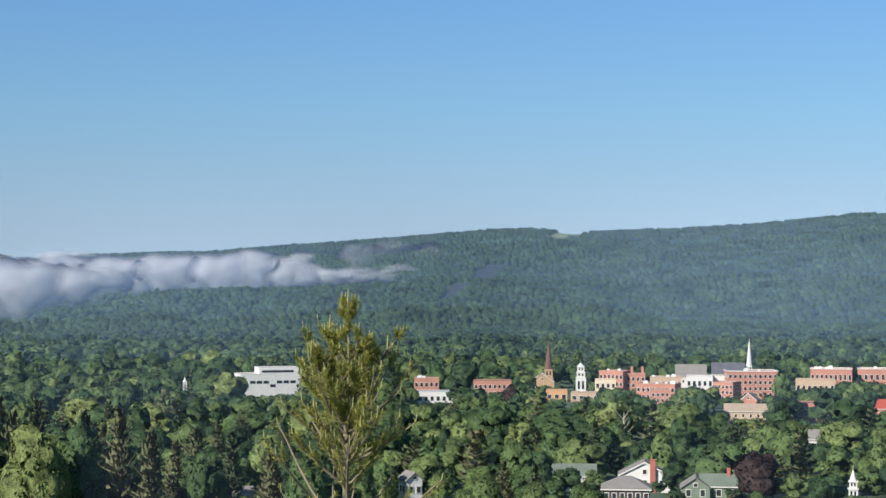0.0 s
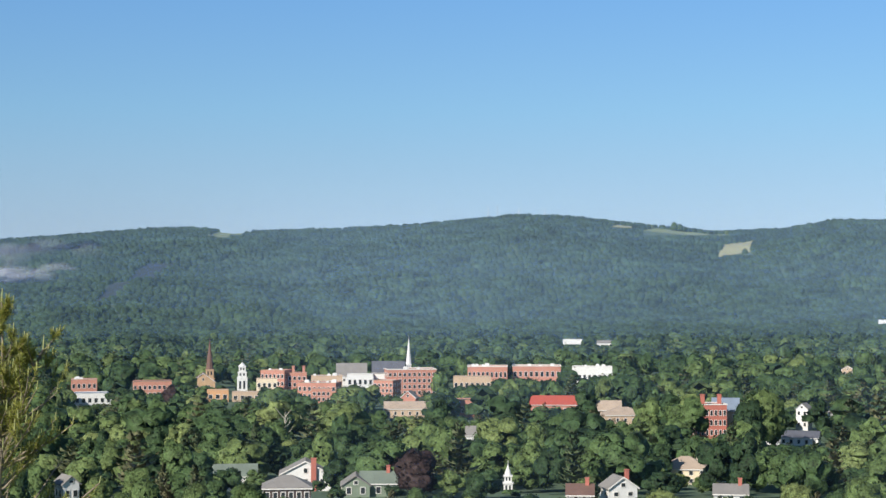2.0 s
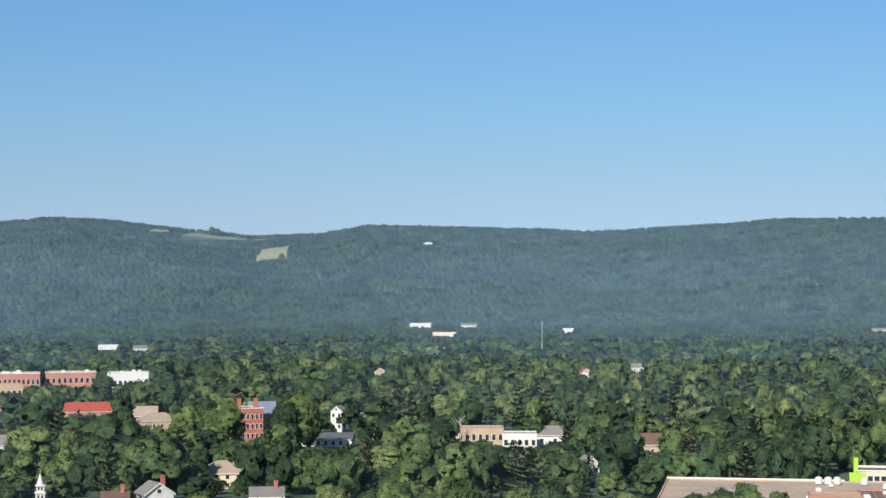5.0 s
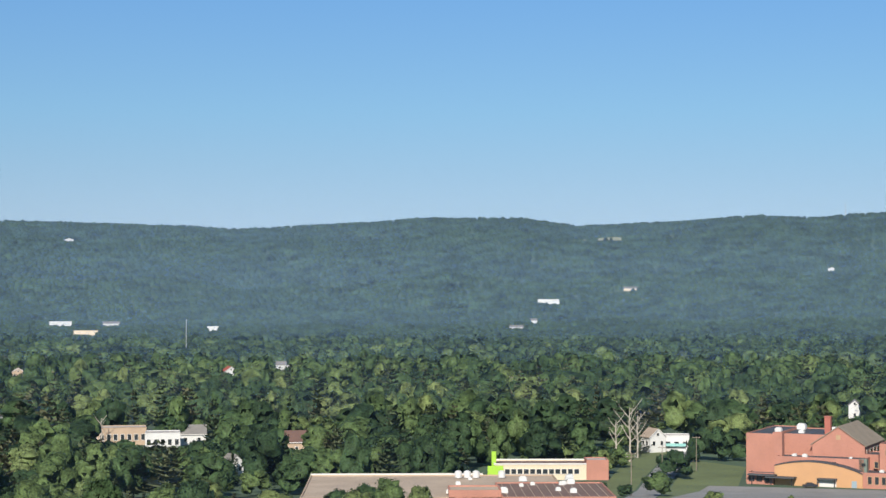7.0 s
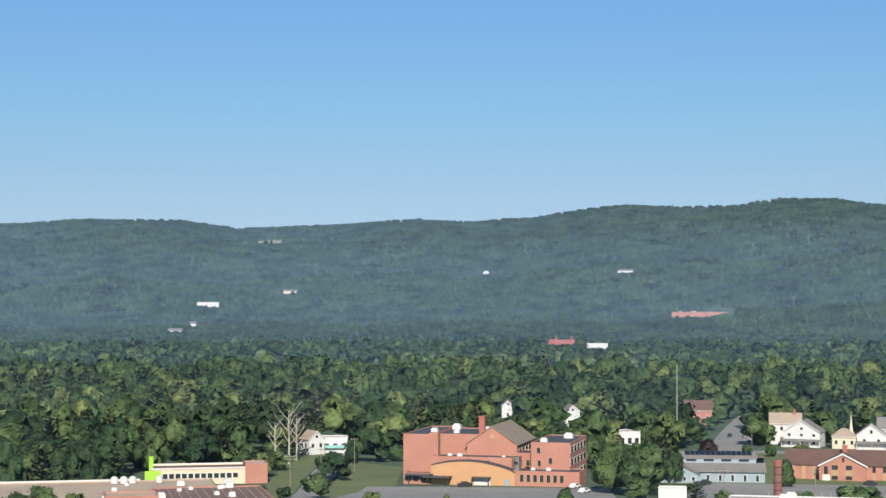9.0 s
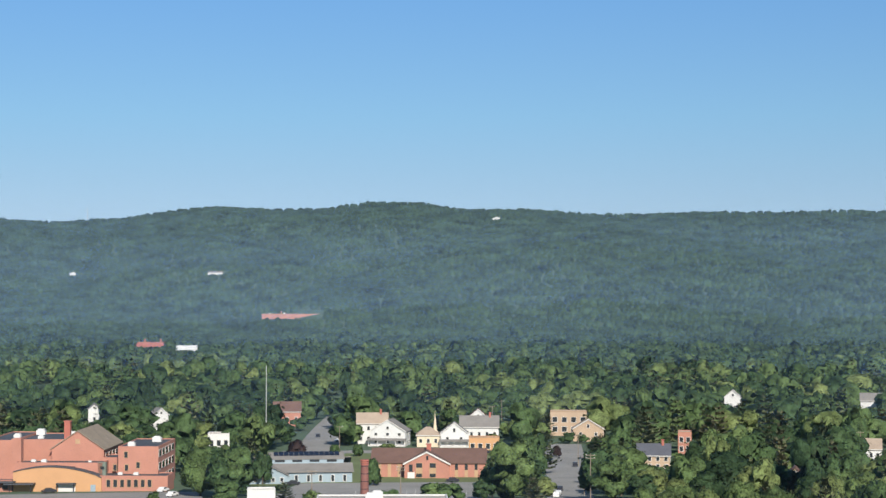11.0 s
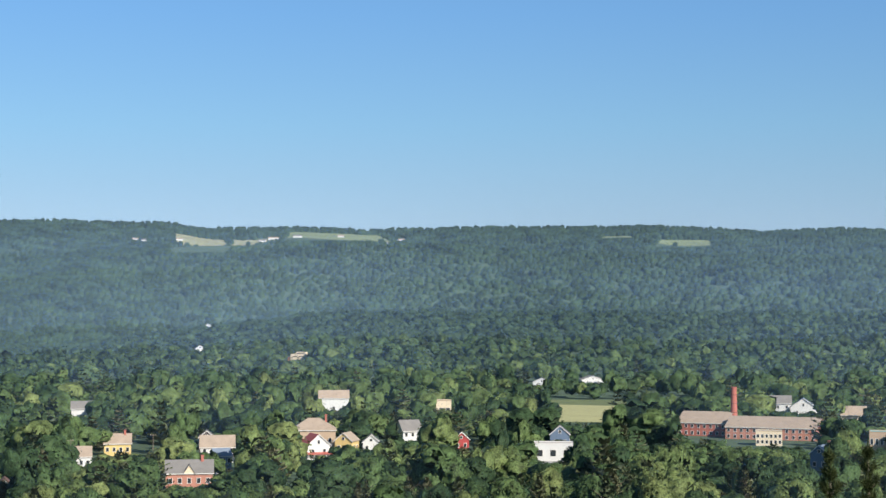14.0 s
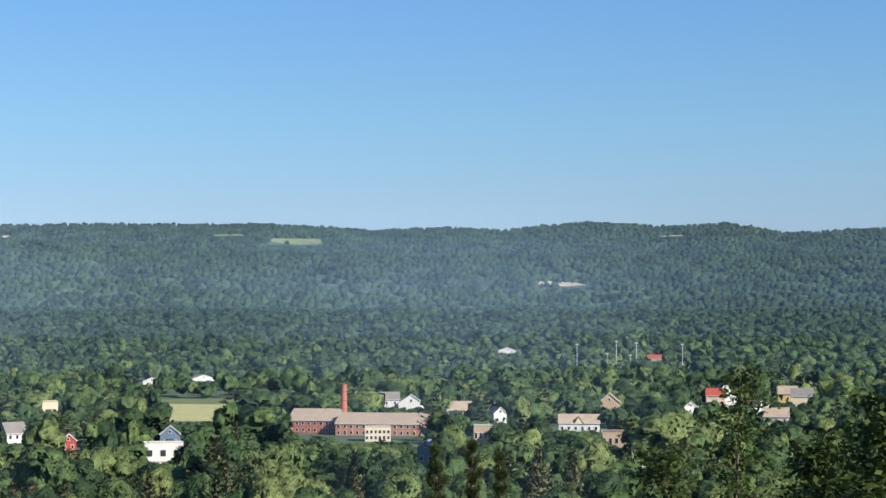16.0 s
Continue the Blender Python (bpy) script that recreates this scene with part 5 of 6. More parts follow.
patch("lawn", "mown lawn round the church hall", "lawn", [(56.0, 555), (65.0, 555), (65.0, 720), (56.5, 720)], 0.08, category="lawn")
patch("road", "street running down between the trees", "asphalt", [(65.7, 440), (67.3, 440), (66.8, 760), (65.6, 760)], 0.13)
patch("road", "side street with parked cars", "asphalt", [(57.3, 690), (58.8, 690), (59.2, 960), (58.5, 960)], 0.13)
patch("road", "cross street below the houses", "asphalt", [(57.0, 706), (65.6, 716), (65.6, 730), (57.0, 720)], 0.15)
patch("road", "lane beside the yellow house", "asphalt", [(75.2, 690), (80.2, 690), (80.2, 702), (75.2, 702)], 0.13)
patch("playing_field", "yellow-green school playing field", "turf", [(91.0, 1000), (94.6, 990), (94.3, 1150), (91.2, 1170)], 0.12, category="field")
SIGHT.append((91.5, 93.0, 1000, -3.9))
patch("lawn", "green edge of the playing field", "lawn", [(90.6, 990), (95.8, 990), (95.6, 1230), (90.8, 1230)], 0.08, category="field")
patch("depot_yard", "asphalt yard of the truck depot", "asphalt", [(90.3, 640), (92.6, 640), (92.4, 722), (90.6, 722)], 0.13, category="yard")
patch("hill_field", "pale hayfield on the hilltop", "hay", [(20.0, 3770), (21.1, 3800), (21.15, 4020), (20.2, 3960)], 0.6, category="field")
patch("hill_field", "green pasture along the hill crest", "pasture", [(17.6, 4210), (20.4, 4210), (20.4, 4330), (18.0, 4380)], 0.6, category="field")
patch("hill_field", "small yellow clearing below the summit", "hay", [(16.6, 4240), (17.3, 4240), (17.3, 4330), (16.7, 4330)], 0.6, category="field")
patch("hill_field", "pale farm field on the far plateau", "hay", [(78.9, 4190), (80.6, 4130), (80.6, 4260), (79.0, 4330)], 0.6, category="field")
patch("hill_field", "long pale farm field on the far plateau", "pasture", [(82.6, 4290), (86.0, 4300), (85.6, 4450), (82.7, 4470)], 0.6, category="field")
patch("hill_field", "narrow meadow among farm buildings", "hay", [(80.8, 4180), (82.2, 4220), (82.2, 4300), (80.8, 4270)], 0.6, category="field")
patch("hill_field", "green meadow on the far hills", "pasture", [(94.7, 4230), (96.4, 4240), (96.4, 4320), (94.8, 4300)], 0.6, category="field")
patch("hill_field", "green strip on the far hills", "pasture", [(92.9, 4280), (93.9, 4280), (93.9, 4330), (92.9, 4330)], 0.6, category="field")
patch("hill_field", "bare sandy clearing at the hill foot", "sand", [(103.5, 3345), (105.1, 3330), (104.6, 3375), (103.6, 3375)], 0.6, category="field")
patch("hill_field", "pale clearing high on the hill", "hay", [(107.5, 4260), (108.3, 4260), (108.3, 4310), (107.6, 4310)], 0.6, category="field")
patch("hill_field", "pale meadow on the hillside", "hay", [(42.0, 3960), (43.6, 3920), (43.6, 3990), (42.2, 4030)], 0.6, category="field")
# the trees' shadow along this strip is painted by its dark colour
patch("power_line_cut", "straight strip cleared for a power line, tree shade in its colour", "scrub_shade", [(-0.2, 2780), (0.5, 2780), (2.3, 3560), (1.55, 3560)], 0.6, category="clearing")
patch("power_line_cut", "light green cleared strip near the notch", "pasture", [(3.2, 4120), (3.95, 4100), (4.85, 4520), (3.85, 4520)], 0.6, category="clearing")
for k in range(10):
    a_ = 0.05 + 0.19 * k
    SIGHT.append((a_ - 0.1, a_ + 0.1, 2800 + 400 * a_, -0.38 + 0.65 * a_))


# ---- poles, masts, cars ----
def utility_pole(az, r, h, label, arms=1, lamp_head=False, mat="pole", thick=0.16):
    e = stand("utility_pole", label, "pole", az, r, group="poles")
    bm = bmesh.new()
    bm_tube(bm, thick, thick * 0.6, h, (0, 0, 0), 8)
    part("pole", bm, mat, e)
    for k in range(arms):
        box("crossarm", e, (2.6, 0.14, 0.16), (0, 0, h - 0.5 - 0.8 * k), mat)
        for q in (-1.1, 0, 1.1):
            bm = bmesh.new()
            bm_tube(bm, 0.08, 0.05, 0.25, (q, 0, h - 0.42 - 0.8 * k), 6)
            part("insulator", bm, "trim", e)
    if lamp_head:
        box("lamp_head", e, (3.0, 0.5, 0.9), (0, 0, h), "metal")
    return e


utility_pole(56.51, 690, 36, "tall slim pale flagpole", 0, mat="metal", thick=0.2)
utility_pole(29.4, 1700, 39, "tall thin steel mast above the treetops", 0, mat="metal", thick=0.4)
for a_, r_, h_ in ((46.0, 600, 12), (44.9, 560, 11), (43.9, 470, 12), (58.9, 700, 12), (66.9, 520, 12), (67.1, 470, 13), (66.7, 640, 12), (58.0, 505, 8), (60.9, 505, 9), (75.7, 690, 12), (78.3, 720, 12), (63.9, 830, 13), (64.2, 860, 14), (40.0, 1010, 17)):
    utility_pole(a_, r_, h_, "weathered wooden utility pole with a crossarm", 2 if r_ < 530 else 1)
    open_view(a_, r_, 1.0, math.degrees(math.atan((float(height(a_, r_)) + h_ * 0.3 - EYE) / r_)))
for a_, u_ in ((104.77, -1.55), (106.05, -1.45), (108.19, -1.55), (105.75, -1.85), (106.5, -1.9), (106.7, -1.5)):
    utility_pole(a_, 1500, EYE + 1500 * math.tan(radians(u_)), "tall ball field floodlight pole", 0, True, "metal", 0.35)
for a_, r_, h_ in ((12.55, 4420, 26), (12.85, 4420, 24), (13.55, 4420, 14), (50.75, 4340, 30), (14.4, 4420, 12)):
    e_ = stand("radio_mast", "thin steel radio mast on the ridge", "mast", a_, r_, group="masts on the ridge")
    bm = bmesh.new()
    bm_tube(bm, 0.9, 0.4, h_ + 10, (0, 0, 0), 6)
    for k in range(5):
        bm_tube(bm, 1.5 - 0.15 * k, 1.5 - 0.15 * k, 0.5, (0, 0, (h_ + 10) * (k + 1) / 5.3), 6)
    part("mast", bm, "metal", e_)


def car(az, r, turn, paint, label):
    e = stand("car", label, "car", az, r, turn, "parked cars", 0.0)
    e.matrix_basis = Matrix.Translation((0, 0, 0.14)) @ e.matrix_basis
    prof = [(-2.2, 0.35), (-2.2, 0.85), (-1.4, 1.0), (-0.9, 1.48), (0.7, 1.5), (1.4, 1.05), (2.15, 0.9), (2.2, 0.35)]
    v = [(x, -0.88, z) for x, z in prof] + [(x, 0.88, z) for x, z in prof]
    n = len(prof)
    f = [tuple(range(n))[::-1], tuple(range(n, 2 * n))] + [(i, (i + 1) % n, (i + 1) % n + n, i + n) for i in range(n)]
    solid("body", v, f, paint, e)
    box("side_glass", e, (1.7, 1.79, 0.36), (-0.15, 0, 1.22), "glass")
    for x in (-1.35, 1.35):
        for s in (-1, 1):
            bm = bmesh.new()
            bm_tube(bm, 0.33, 0.33, 0.2, (0, 0, -0.1), 12)
            part("wheel", bm, "rubber", e, "", pose(x, s * 0.82, 0.33, 90))


for a_, r_, t_, p_ in ((62.6, 566, 0, "cardark"), (66.0, 500, 85, "carwhite"), (66.05, 516, 85, "carwhite"), (66.1, 534, 85, "cardark"), (66.6, 640, 90, "cardark"), (58.2, 800, 85, "cardark"), (58.9, 772, 20, "carwhite"),
                       (49.6, 541, 10, "cardark"), (53.2, 536, 60, "carwhite"), (53.5, 520, 60, "carwhite"), (91.2, 690, 30, "carwhite"), (91.6, 700, 60, "cardark"), (91.5, 680, 80, "carwhite"), (45.2, 620, 80, "carwhite"), (57.4, 556, 0, "cardark"), (63.8, 705, 0, "cardark")):
    car(a_, r_, t_, p_, "white car parked on the asphalt" if p_ == "carwhite" else "dark car parked on the asphalt")
for k in range(16):
    a_ = 59.4 + 0.28 * k
    patch("lot_line", "painted parking bay line", "paintline", [(a_, 520), (a_ + 0.015, 520), (a_ + 0.045, 532), (a_ + 0.03, 532)], 0.2, 1, 1, category="road marking", cleared=False)


# ---- single trees ----
def limb(vs, fs, pts, r0, r1, n=6):
    """A tapering round limb along points."""
    b = sum(len(q) for q in vs)
    ring = []
    for i, p in enumerate(pts):
        t = i / (len(pts) - 1)
        d = np.array(pts[min(i + 1, len(pts) - 1)]) - np.array(pts[max(i - 1, 0)])
        d = d / (np.linalg.norm(d) + 1e-9)
        u = np.cross(d, [0.3, 1, 0.2])
        u = u / np.linalg.norm(u)
        w = np.cross(d, u)
        a = np.arange(n) * 6.283 / n
        ring.append(np.array(p) + (r0 + (r1 - r0) * t) * (np.cos(a)[:, None] * u + np.sin(a)[:, None] * w))
    vs.append(np.concatenate(ring))
    f = []
    for i in range(len(pts) - 1):
        for k in range(n):
            m = (k + 1) % n
            f += [(b + i * n + k, b + i * n + m, b + (i + 1) * n + m), (b + i * n + k, b + (i + 1) * n + m, b + (i + 1) * n + k)]
    fs.append(np.array(f))


def trunk_mesh(tall):
    vs, fs = [], []
    limb(vs, fs, [(0, 0, -0.3), (0.1, 0, tall * 0.25), (0.0, 0.1, tall * 0.5), (0.1, 0, tall * 0.85)], 0.34, 0.08, 7)
    for i in range(6):
        a, z = i * 1.9, tall * (0.25 + 0.08 * i)
        e = np.array([math.cos(a), math.sin(a), 0.9]) * tall * 0.2
        limb(vs, fs, [(0, 0, z), tuple(np.array([0, 0, z]) + e * 0.5), tuple(np.array([0, 0, z]) + e)], 0.14, 0.03, 5)
    return mesh_from("trunk", np.concatenate(vs), np.concatenate(fs), [MAT["bark"]], smooth=True)


def tree_kind(name, label, crown, mat, tall, radius):
    e = new(name)
    t = new("trunk", trunk_mesh(tall))
    t.parent = e
    v, f, n = crown
    me = mesh_from("crown", v * [radius, radius, tall * 0.5], f, [MAT[mat]], normals=n)
    c = new("crown", me)
    c.parent = e
    return tagged(e, label, "tree", "trees below the lookout")


KINDS = []
for k in range(5):
    KINDS.append(tree_kind("maple_tree", "full leafy green maple on the slope below the lookout", leafy_crown(16, 1400, 0.05, SHAPES[k % 4]), "leaf", 15, 5.8))
for k in range(3):
    KINDS.append(tree_kind("white_pine", "ragged olive-green white pine with level branches", pine_crown(17, 7, 2), "pine", 18, 4.6))
BEECH = tree_kind("copper_beech", "dark purple-leaved copper beech", leafy_crown(16, 1400, 0.05), "purple", 13, 6.2)
ASH = tree_kind("ash_tree", "pale yellow-green ash with airy foliage", leafy_crown(16, 1300, 0.05), "pale", 14, 6.4)
used = set()


def plant(kind, az, r, size=1.0, wide=1.0, turn=0.0):
    x, y = polar(az, r)
    m = pose(float(x), float(y), float(height(az, r)) - 0.1, 0, 0, turn)
    if kind.name not in used:
        used.add(kind.name)
        ob = kind
    else:
        ob = copy_thing(kind, m)
    ob.matrix_basis = m @ Matrix.Diagonal((size * wide, size * wide, size, 1))
    BLOCKED.append((float(x), float(y), 5.0 * size * wide))


def to_line(az, r, up, tall):
    """The size at which a tree of that height reaches an elevation seen from the lookout."""
    return (EYE + r * math.tan(radians(up)) - float(height(az, r))) / tall


for a_, r_, u_, w_ in ((10.15, 442, -5.25, 1.0), (2.3, 960, -3.15, 1.0), (35.0, 640, -4.75, 1.0), (57.5, 640, -4.75, 0.9), (65.2, 690, -4.7, 0.8), (66.0, 690, -4.95, 0.9), (83.0, 690, -4.85, 1.0), (29.7, 600, -5.1, 0.9), (101.0, 720, -4.5, 1.1), (-4.6, 400, -6.4, 1.0)):
    plant(BEECH, a_, r_, to_line(a_, r_, u_, 13), w_)
for a_, r_, u_, w_ in ((24.4, 500, -4.9, 1.2), (26.2, 430, -6.1, 1.1), (65.5, 850, -3.2, 1.2), (66.6, 850, -3.15, 1.2), (67.2, 860, -3.2, 1.0), (102.9, 850, -3.1, 0.7), (107.6, 640, -3.6, 1.25), (109.0, 640, -3.9, 1.0), (71.0, 900, -3.5, 1.0), (-10.5, 640, -4.1, 1.0)):
    plant(ASH, a_, r_, to_line(a_, r_, u_, 14), w_)
for a_, s_ in ((18.62, 1.5), (18.8, 1.35), (18.95, 1.0), (17.9, 0.7), (20.3, 0.7)):
    plant(KINDS[2], a_, 4330, s_, 1.2)
SIGHT.append((9.6, 10.7, 440, -6.2))
# stands that show as single crowns
BIG = ((21.4, 700, -3.2, 1.0, 0), (21.0, 690, -3.6, 0.9, 1), (30.9, 560, -5.3, 1.0, 5), (45.9, 640, -4.95, 0.9, 2), (54.4, 520, -4.9, 1.15, 0), (55.3, 512, -5.0, 1.1, 1), (56.4, 560, -5.1, 0.8, 3), (60.0, 552, -5.35, 0.75, 2), (60.0, 566, -5.5, 0.6, 4),
       (63.9, 480, -5.6, 1.1, 3), (64.6, 476, -5.5, 1.2, 1), (65.1, 486, -5.75, 0.9, 4), (67.9, 500, -4.85, 1.0, 6), (68.1, 520, -4.6, 0.9, 5), (71.5, 460, -5.0, 1.4, 2), (72.6, 470, -5.2, 1.3, 0), (73.6, 450, -5.6, 1.1, 6), (52.9, 425, -6.35, 1.0, 0), (49.0, 430, -6.6, 0.8, 2),
       (36.0, 378, -6.15, 1.2, 1), (37.0, 380, -6.4, 1.0, 3), (34.4, 376, -6.5, 1.1, 2), (35.2, 384, -6.3, 1.1, 0), (-11.0, 440, -4.3, 1.0, 5), (-12.2, 430, -4.5, 1.0, 6), (-8.0, 430, -4.4, 1.0, 5), (-6.9, 420, -4.6, 1.0, 6), (-9.4, 410, -4.9, 1.0, 7), (-13.3, 400, -4.6, 1.0, 5), (3.0, 400, -5.7, 1.0, 6), (2.0, 410, -5.6, 0.9, 5),
       (7.6, 620, -4.4, 1.0, 0), (5.6, 640, -4.3, 1.0, 3), (12.5, 620, -4.5, 1.0, 2), (9.2, 600, -4.6, 1.1, 1), (93.4, 960, -3.7, 1.1, 0), (98.9, 380, -5.3, 1.3, 1), (93.0, 360, -5.6, 1.2, 6), (95.0, 380, -5.2, 1.3, 2), (91.3, 360, -5.9, 1.1, 7), (86.6, 420, -5.6, 1.1, 5), (88.2, 420, -5.6, 1.1, 6), (103.5, 400, -4.7, 1.0, 5), (104.6, 420, -4.8, 1.0, 6), (100.4, 620, -4.2, 0.8, 4), (105.6, 380, -5.4, 1.1, 2), (85.2, 430, -5.7, 1.0, 7))
for i, (a_, r_, u_, w_, k_) in enumerate(BIG):
    kd = KINDS[k_]
    plant(kd, a_, r_, to_line(a_, r_, u_, 15 if k_ < 5 else 18), w_, i * 47)
for a_ in (58.75, 59.5):
    plant(KINDS[1], a_, 694, 0.34, 1.35)
for i in range(10):
    a_ = 33.7 + 0.46 * i
    plant(KINDS[i % 5], a_, 552 + 4 * (i % 2), to_line(a_, 552, -5.4 + 0.1 * (i % 3), 15), 0.95, i * 61)


def dead_tree(az, r, h):
    """A bleached standing dead tree, bare forked limbs."""
    e = stand("dead_tree", "bleached bare dead tree with forked limbs", "tree", az, r)
    g = np.random.default_rng(int(az * 10))
    vs, fs = [], []
    limb(vs, fs, [(0, 0, 0), (0.2, 0, h * 0.4), (-0.1, 0.1, h * 0.75), (0.1, 0, h)], 0.45, 0.1, 7)
    t_ = new("trunk", mesh_from("trunk", np.concatenate(vs), np.concatenate(fs), [MAT["deadwood"]], smooth=True))
    t_.parent = e
    for i in range(9):
        vs, fs = [], []
        a, z = i * 2.3, h * (0.35 + 0.065 * i)
        L = h * g.uniform(0.16, 0.3)
        p = [np.array([0, 0, z]) + np.array([math.cos(a) * q, math.sin(a) * q, q * 0.9 + q * q * 0.3]) * L for q in (0, 0.35, 0.7, 1.0)]
        limb(vs, fs, p, 0.2, 0.04, 5)
        limb(vs, fs, [p[2], p[2] + np.array([math.cos(a + 1), math.sin(a + 1), 0.8]) * L * 0.4], 0.09, 0.03, 4)
        b_ = new("branch", mesh_from("branch", np.concatenate(vs), np.concatenate(fs), [MAT["deadwood"]], smooth=True))
        b_.parent = e


MAT["deadwood"] = material("bleached_deadwood", (0.4, 0.36, 0.3), 0.9, 0.25, 1.5)
for a_, r_, h_ in ((43.85, 640, 20), (43.4, 650, 15), (44.1, 660, 16), (26.7, 730, 12), (5.9, 700, 15), (19.3, 545, 8)):
    dead_tree(a_, r_, h_)
    BLOCKED.append((*map(float, polar(a_, r_ - 6)), 7))
    SIGHT.append((a_ - 0.3, a_ + 0.3, r_, math.degrees(math.atan((float(height(a_, r_)) + 0.35 * h_ - EYE) / r_))))
rt = random.Random(11)
az_ = -16.5
n_ = 0
LINE_AZ = [-17, -12, -6, 0, 6, 14, 20, 26, 32, 38, 43, 47, 56, 66, 72, 80, 88, 94, 100, 108, 118]
LINE_UP = [-3.4, -3.7, -5.0, -6.1, -6.3, -6.4, -6.3, -6.1, -6.3, -6.9, -7.3, -7.3, -7.2, -6.9, -5.8, -6.0, -5.8, -5.5, -5.6, -5.8, -5.8]
while az_ < 117:
    for r_ in (355 + rt.uniform(-15, 15), 395 + rt.uniform(-15, 15), 428 + rt.uniform(-10, 10)):
        a_ = az_ + rt.uniform(-0.5, 0.5)
        up_ = float(np.interp(a_, LINE_AZ, LINE_UP)) + rt.uniform(-0.5, 0.15) + (0.25 if r_ > 410 else 0)
        for s0, s1, sr, su in SIGHT:
            if s0 - 0.5 < a_ < s1 + 0.5 and r_ < sr:
                up_ = min(up_, su - 0.1)
        x, y = polar(a_, r_)
        if up_ > -7.4 and clear(np.array([x]), np.array([y]))[0] and not in_patches(np.array([a_]), np.array([r_]))[0]:
            k_ = rt.choice((0, 1, 2, 3, 4, 0, 1, 2, 5, 6, 7)) if a_ > -5 else rt.choice((0, 1, 2, 5, 6, 7, 5, 6))
            s_ = to_line(a_, r_, up_, 15 if k_ < 5 else 18)
            if 0.35 < s_ < 1.95:
                plant(KINDS[k_], a_, r_, s_, min(1.35, 1.0 / s_ ** 0.4) * rt.uniform(0.85, 1.1), rt.uniform(0, 360))
                n_ += 1
    az_ += 1.25


# ---- young trees beside the lookout ----
def young_pine(label, az, r, up, spread, whorls, seed, dense=1.0, needle="needle"):
    """An open-grown white pine: leaning leaders, upswept branches, tufts of long needles and upright candles."""
    g = np.random.default_rng(seed)
    e = stand("young_pine", label, "tree", az, r)
    z_top = EYE + r * math.tan(radians(up)) - float(height(az, r)) + 0.2
    bv, bf, nv, nf, cv, cf = [], [], [], [], [], []

    def tuft(p, d, size, count):
        d = d / np.linalg.norm(d)
        q = g.normal(size=(count, 3))
        q = q / np.linalg.norm(q, axis=1, keepdims=True) * 0.85 + d * 0.75
        q = q / np.linalg.norm(q, axis=1, keepdims=True)
        side = np.cross(q, g.normal(size=(count, 3)))
        side = side / np.linalg.norm(side, axis=1, keepdims=True) * 0.0055
        o = p + d * g.uniform(-0.07, 0.07, (count, 1))
        L = size * g.uniform(0.7, 1.15, (count, 1))
        v = np.stack([o - side, o + side, o + q * L], 1).reshape(-1, 3)
        nf.append(np.arange(len(v)).reshape(-1, 3) + sum(len(k) for k in nv))
        nv.append(v)

    def branch(p0, d, L, r0, level):
        pts = [np.array(p0)]
        d = np.array(d, dtype=float)
        steps = 7
        for i in range(steps):
            d = d + np.array([0, 0, 0.07 if level else 0.0]) + g.normal(size=3) * 0.06
            d = d / np.linalg.norm(d)
            pts.append(pts[-1] + d * L / steps)
        limb(bv, bf, pts if level == 1 else pts[::2] + [pts[-1]], r0, max(0.004, r0 * 0.25), 5 if level == 1 else 3)
        for i in range(2, steps + 1):
            if level == 1 and i < steps and g.random() < 0.36 * dense:
                for s in (-1, 1):
                    sd = d + np.cross(d, [0, 0, 1.0]) * s * 0.9 + np.array([0, 0, g.uniform(-0.1, 0.35)])
                    branch(pts[i], sd, L * g.uniform(0.2, 0.36), r0 * 0.4, 2)
            k = 1 if level == 1 else 2
            for j in range(k):
                tuft(pts[i] + (pts[i] - pts[i - 1]) * g.uniform(-0.5, 0.3), d + g.normal(size=3) * 0.3, 0.105, int(13 * dense))
        if level >= 1:
            limb(cv, cf, [pts[-1], pts[-1] + np.array([0, 0, g.uniform(0.05, 0.13)]) + d * 0.03], 0.009, 0.006, 4)

    leaders = [(0, 0, 1.0), (-0.24, 0.1, 0.945), (-0.5, -0.1, 0.89), (0.62, 0.15, 0.9)] if spread > 0.7 else [(0, 0, 1.0)]
    for li, (lx, ly, lt) in enumerate(leaders):
        top = z_top * lt
        base = 0.0 if li == 0 else z_top * 0.5
        pts = [np.array([lx * max(0, (t * top - base)) / max(top - base, 0.1) + 0.03 * math.sin(t * 9 + li), ly * t, base + (top - base) * t]) for t in np.linspace(0, 1, 12)]
        limb(bv, bf, pts, 0.085 if li == 0 else 0.045, 0.012, 8)
        limb(cv, cf, [pts[-1], pts[-1] + np.array([0.01, 0, 0.2 * min(1, spread)])], 0.012, 0.007, 6)
        wn = whorls if li == 0 else whorls // 2
        for w in range(wn):
            q = (w + 0.5) / wn
            z = base + (top - base) * (0.3 + 0.7 * q)
            p0 = np.array([np.interp(z, [p[2] for p in pts], [p[0] for p in pts]), np.interp(z, [p[2] for p in pts], [p[1] for p in pts]), z])
            below = z_top - z
            for j in range(5):
                a = j * 1.2566 + w * 0.7 + g.uniform(-0.3, 0.3)
                L = spread * min(1.15, 0.07 + (0.3 if spread > 0.7 else 0.33) * below) * g.uniform(0.6, 1.2) * (1 if li == 0 else 0.8)
                branch(p0, (math.cos(a), math.sin(a), 0.5 + 0.5 * q), L, 0.012 + 0.012 * L, 1)
            for j in range(3):
                tuft(p0 + g.normal(size=3) * 0.03, np.array([0, 0, 1.0]), 0.11, 22)
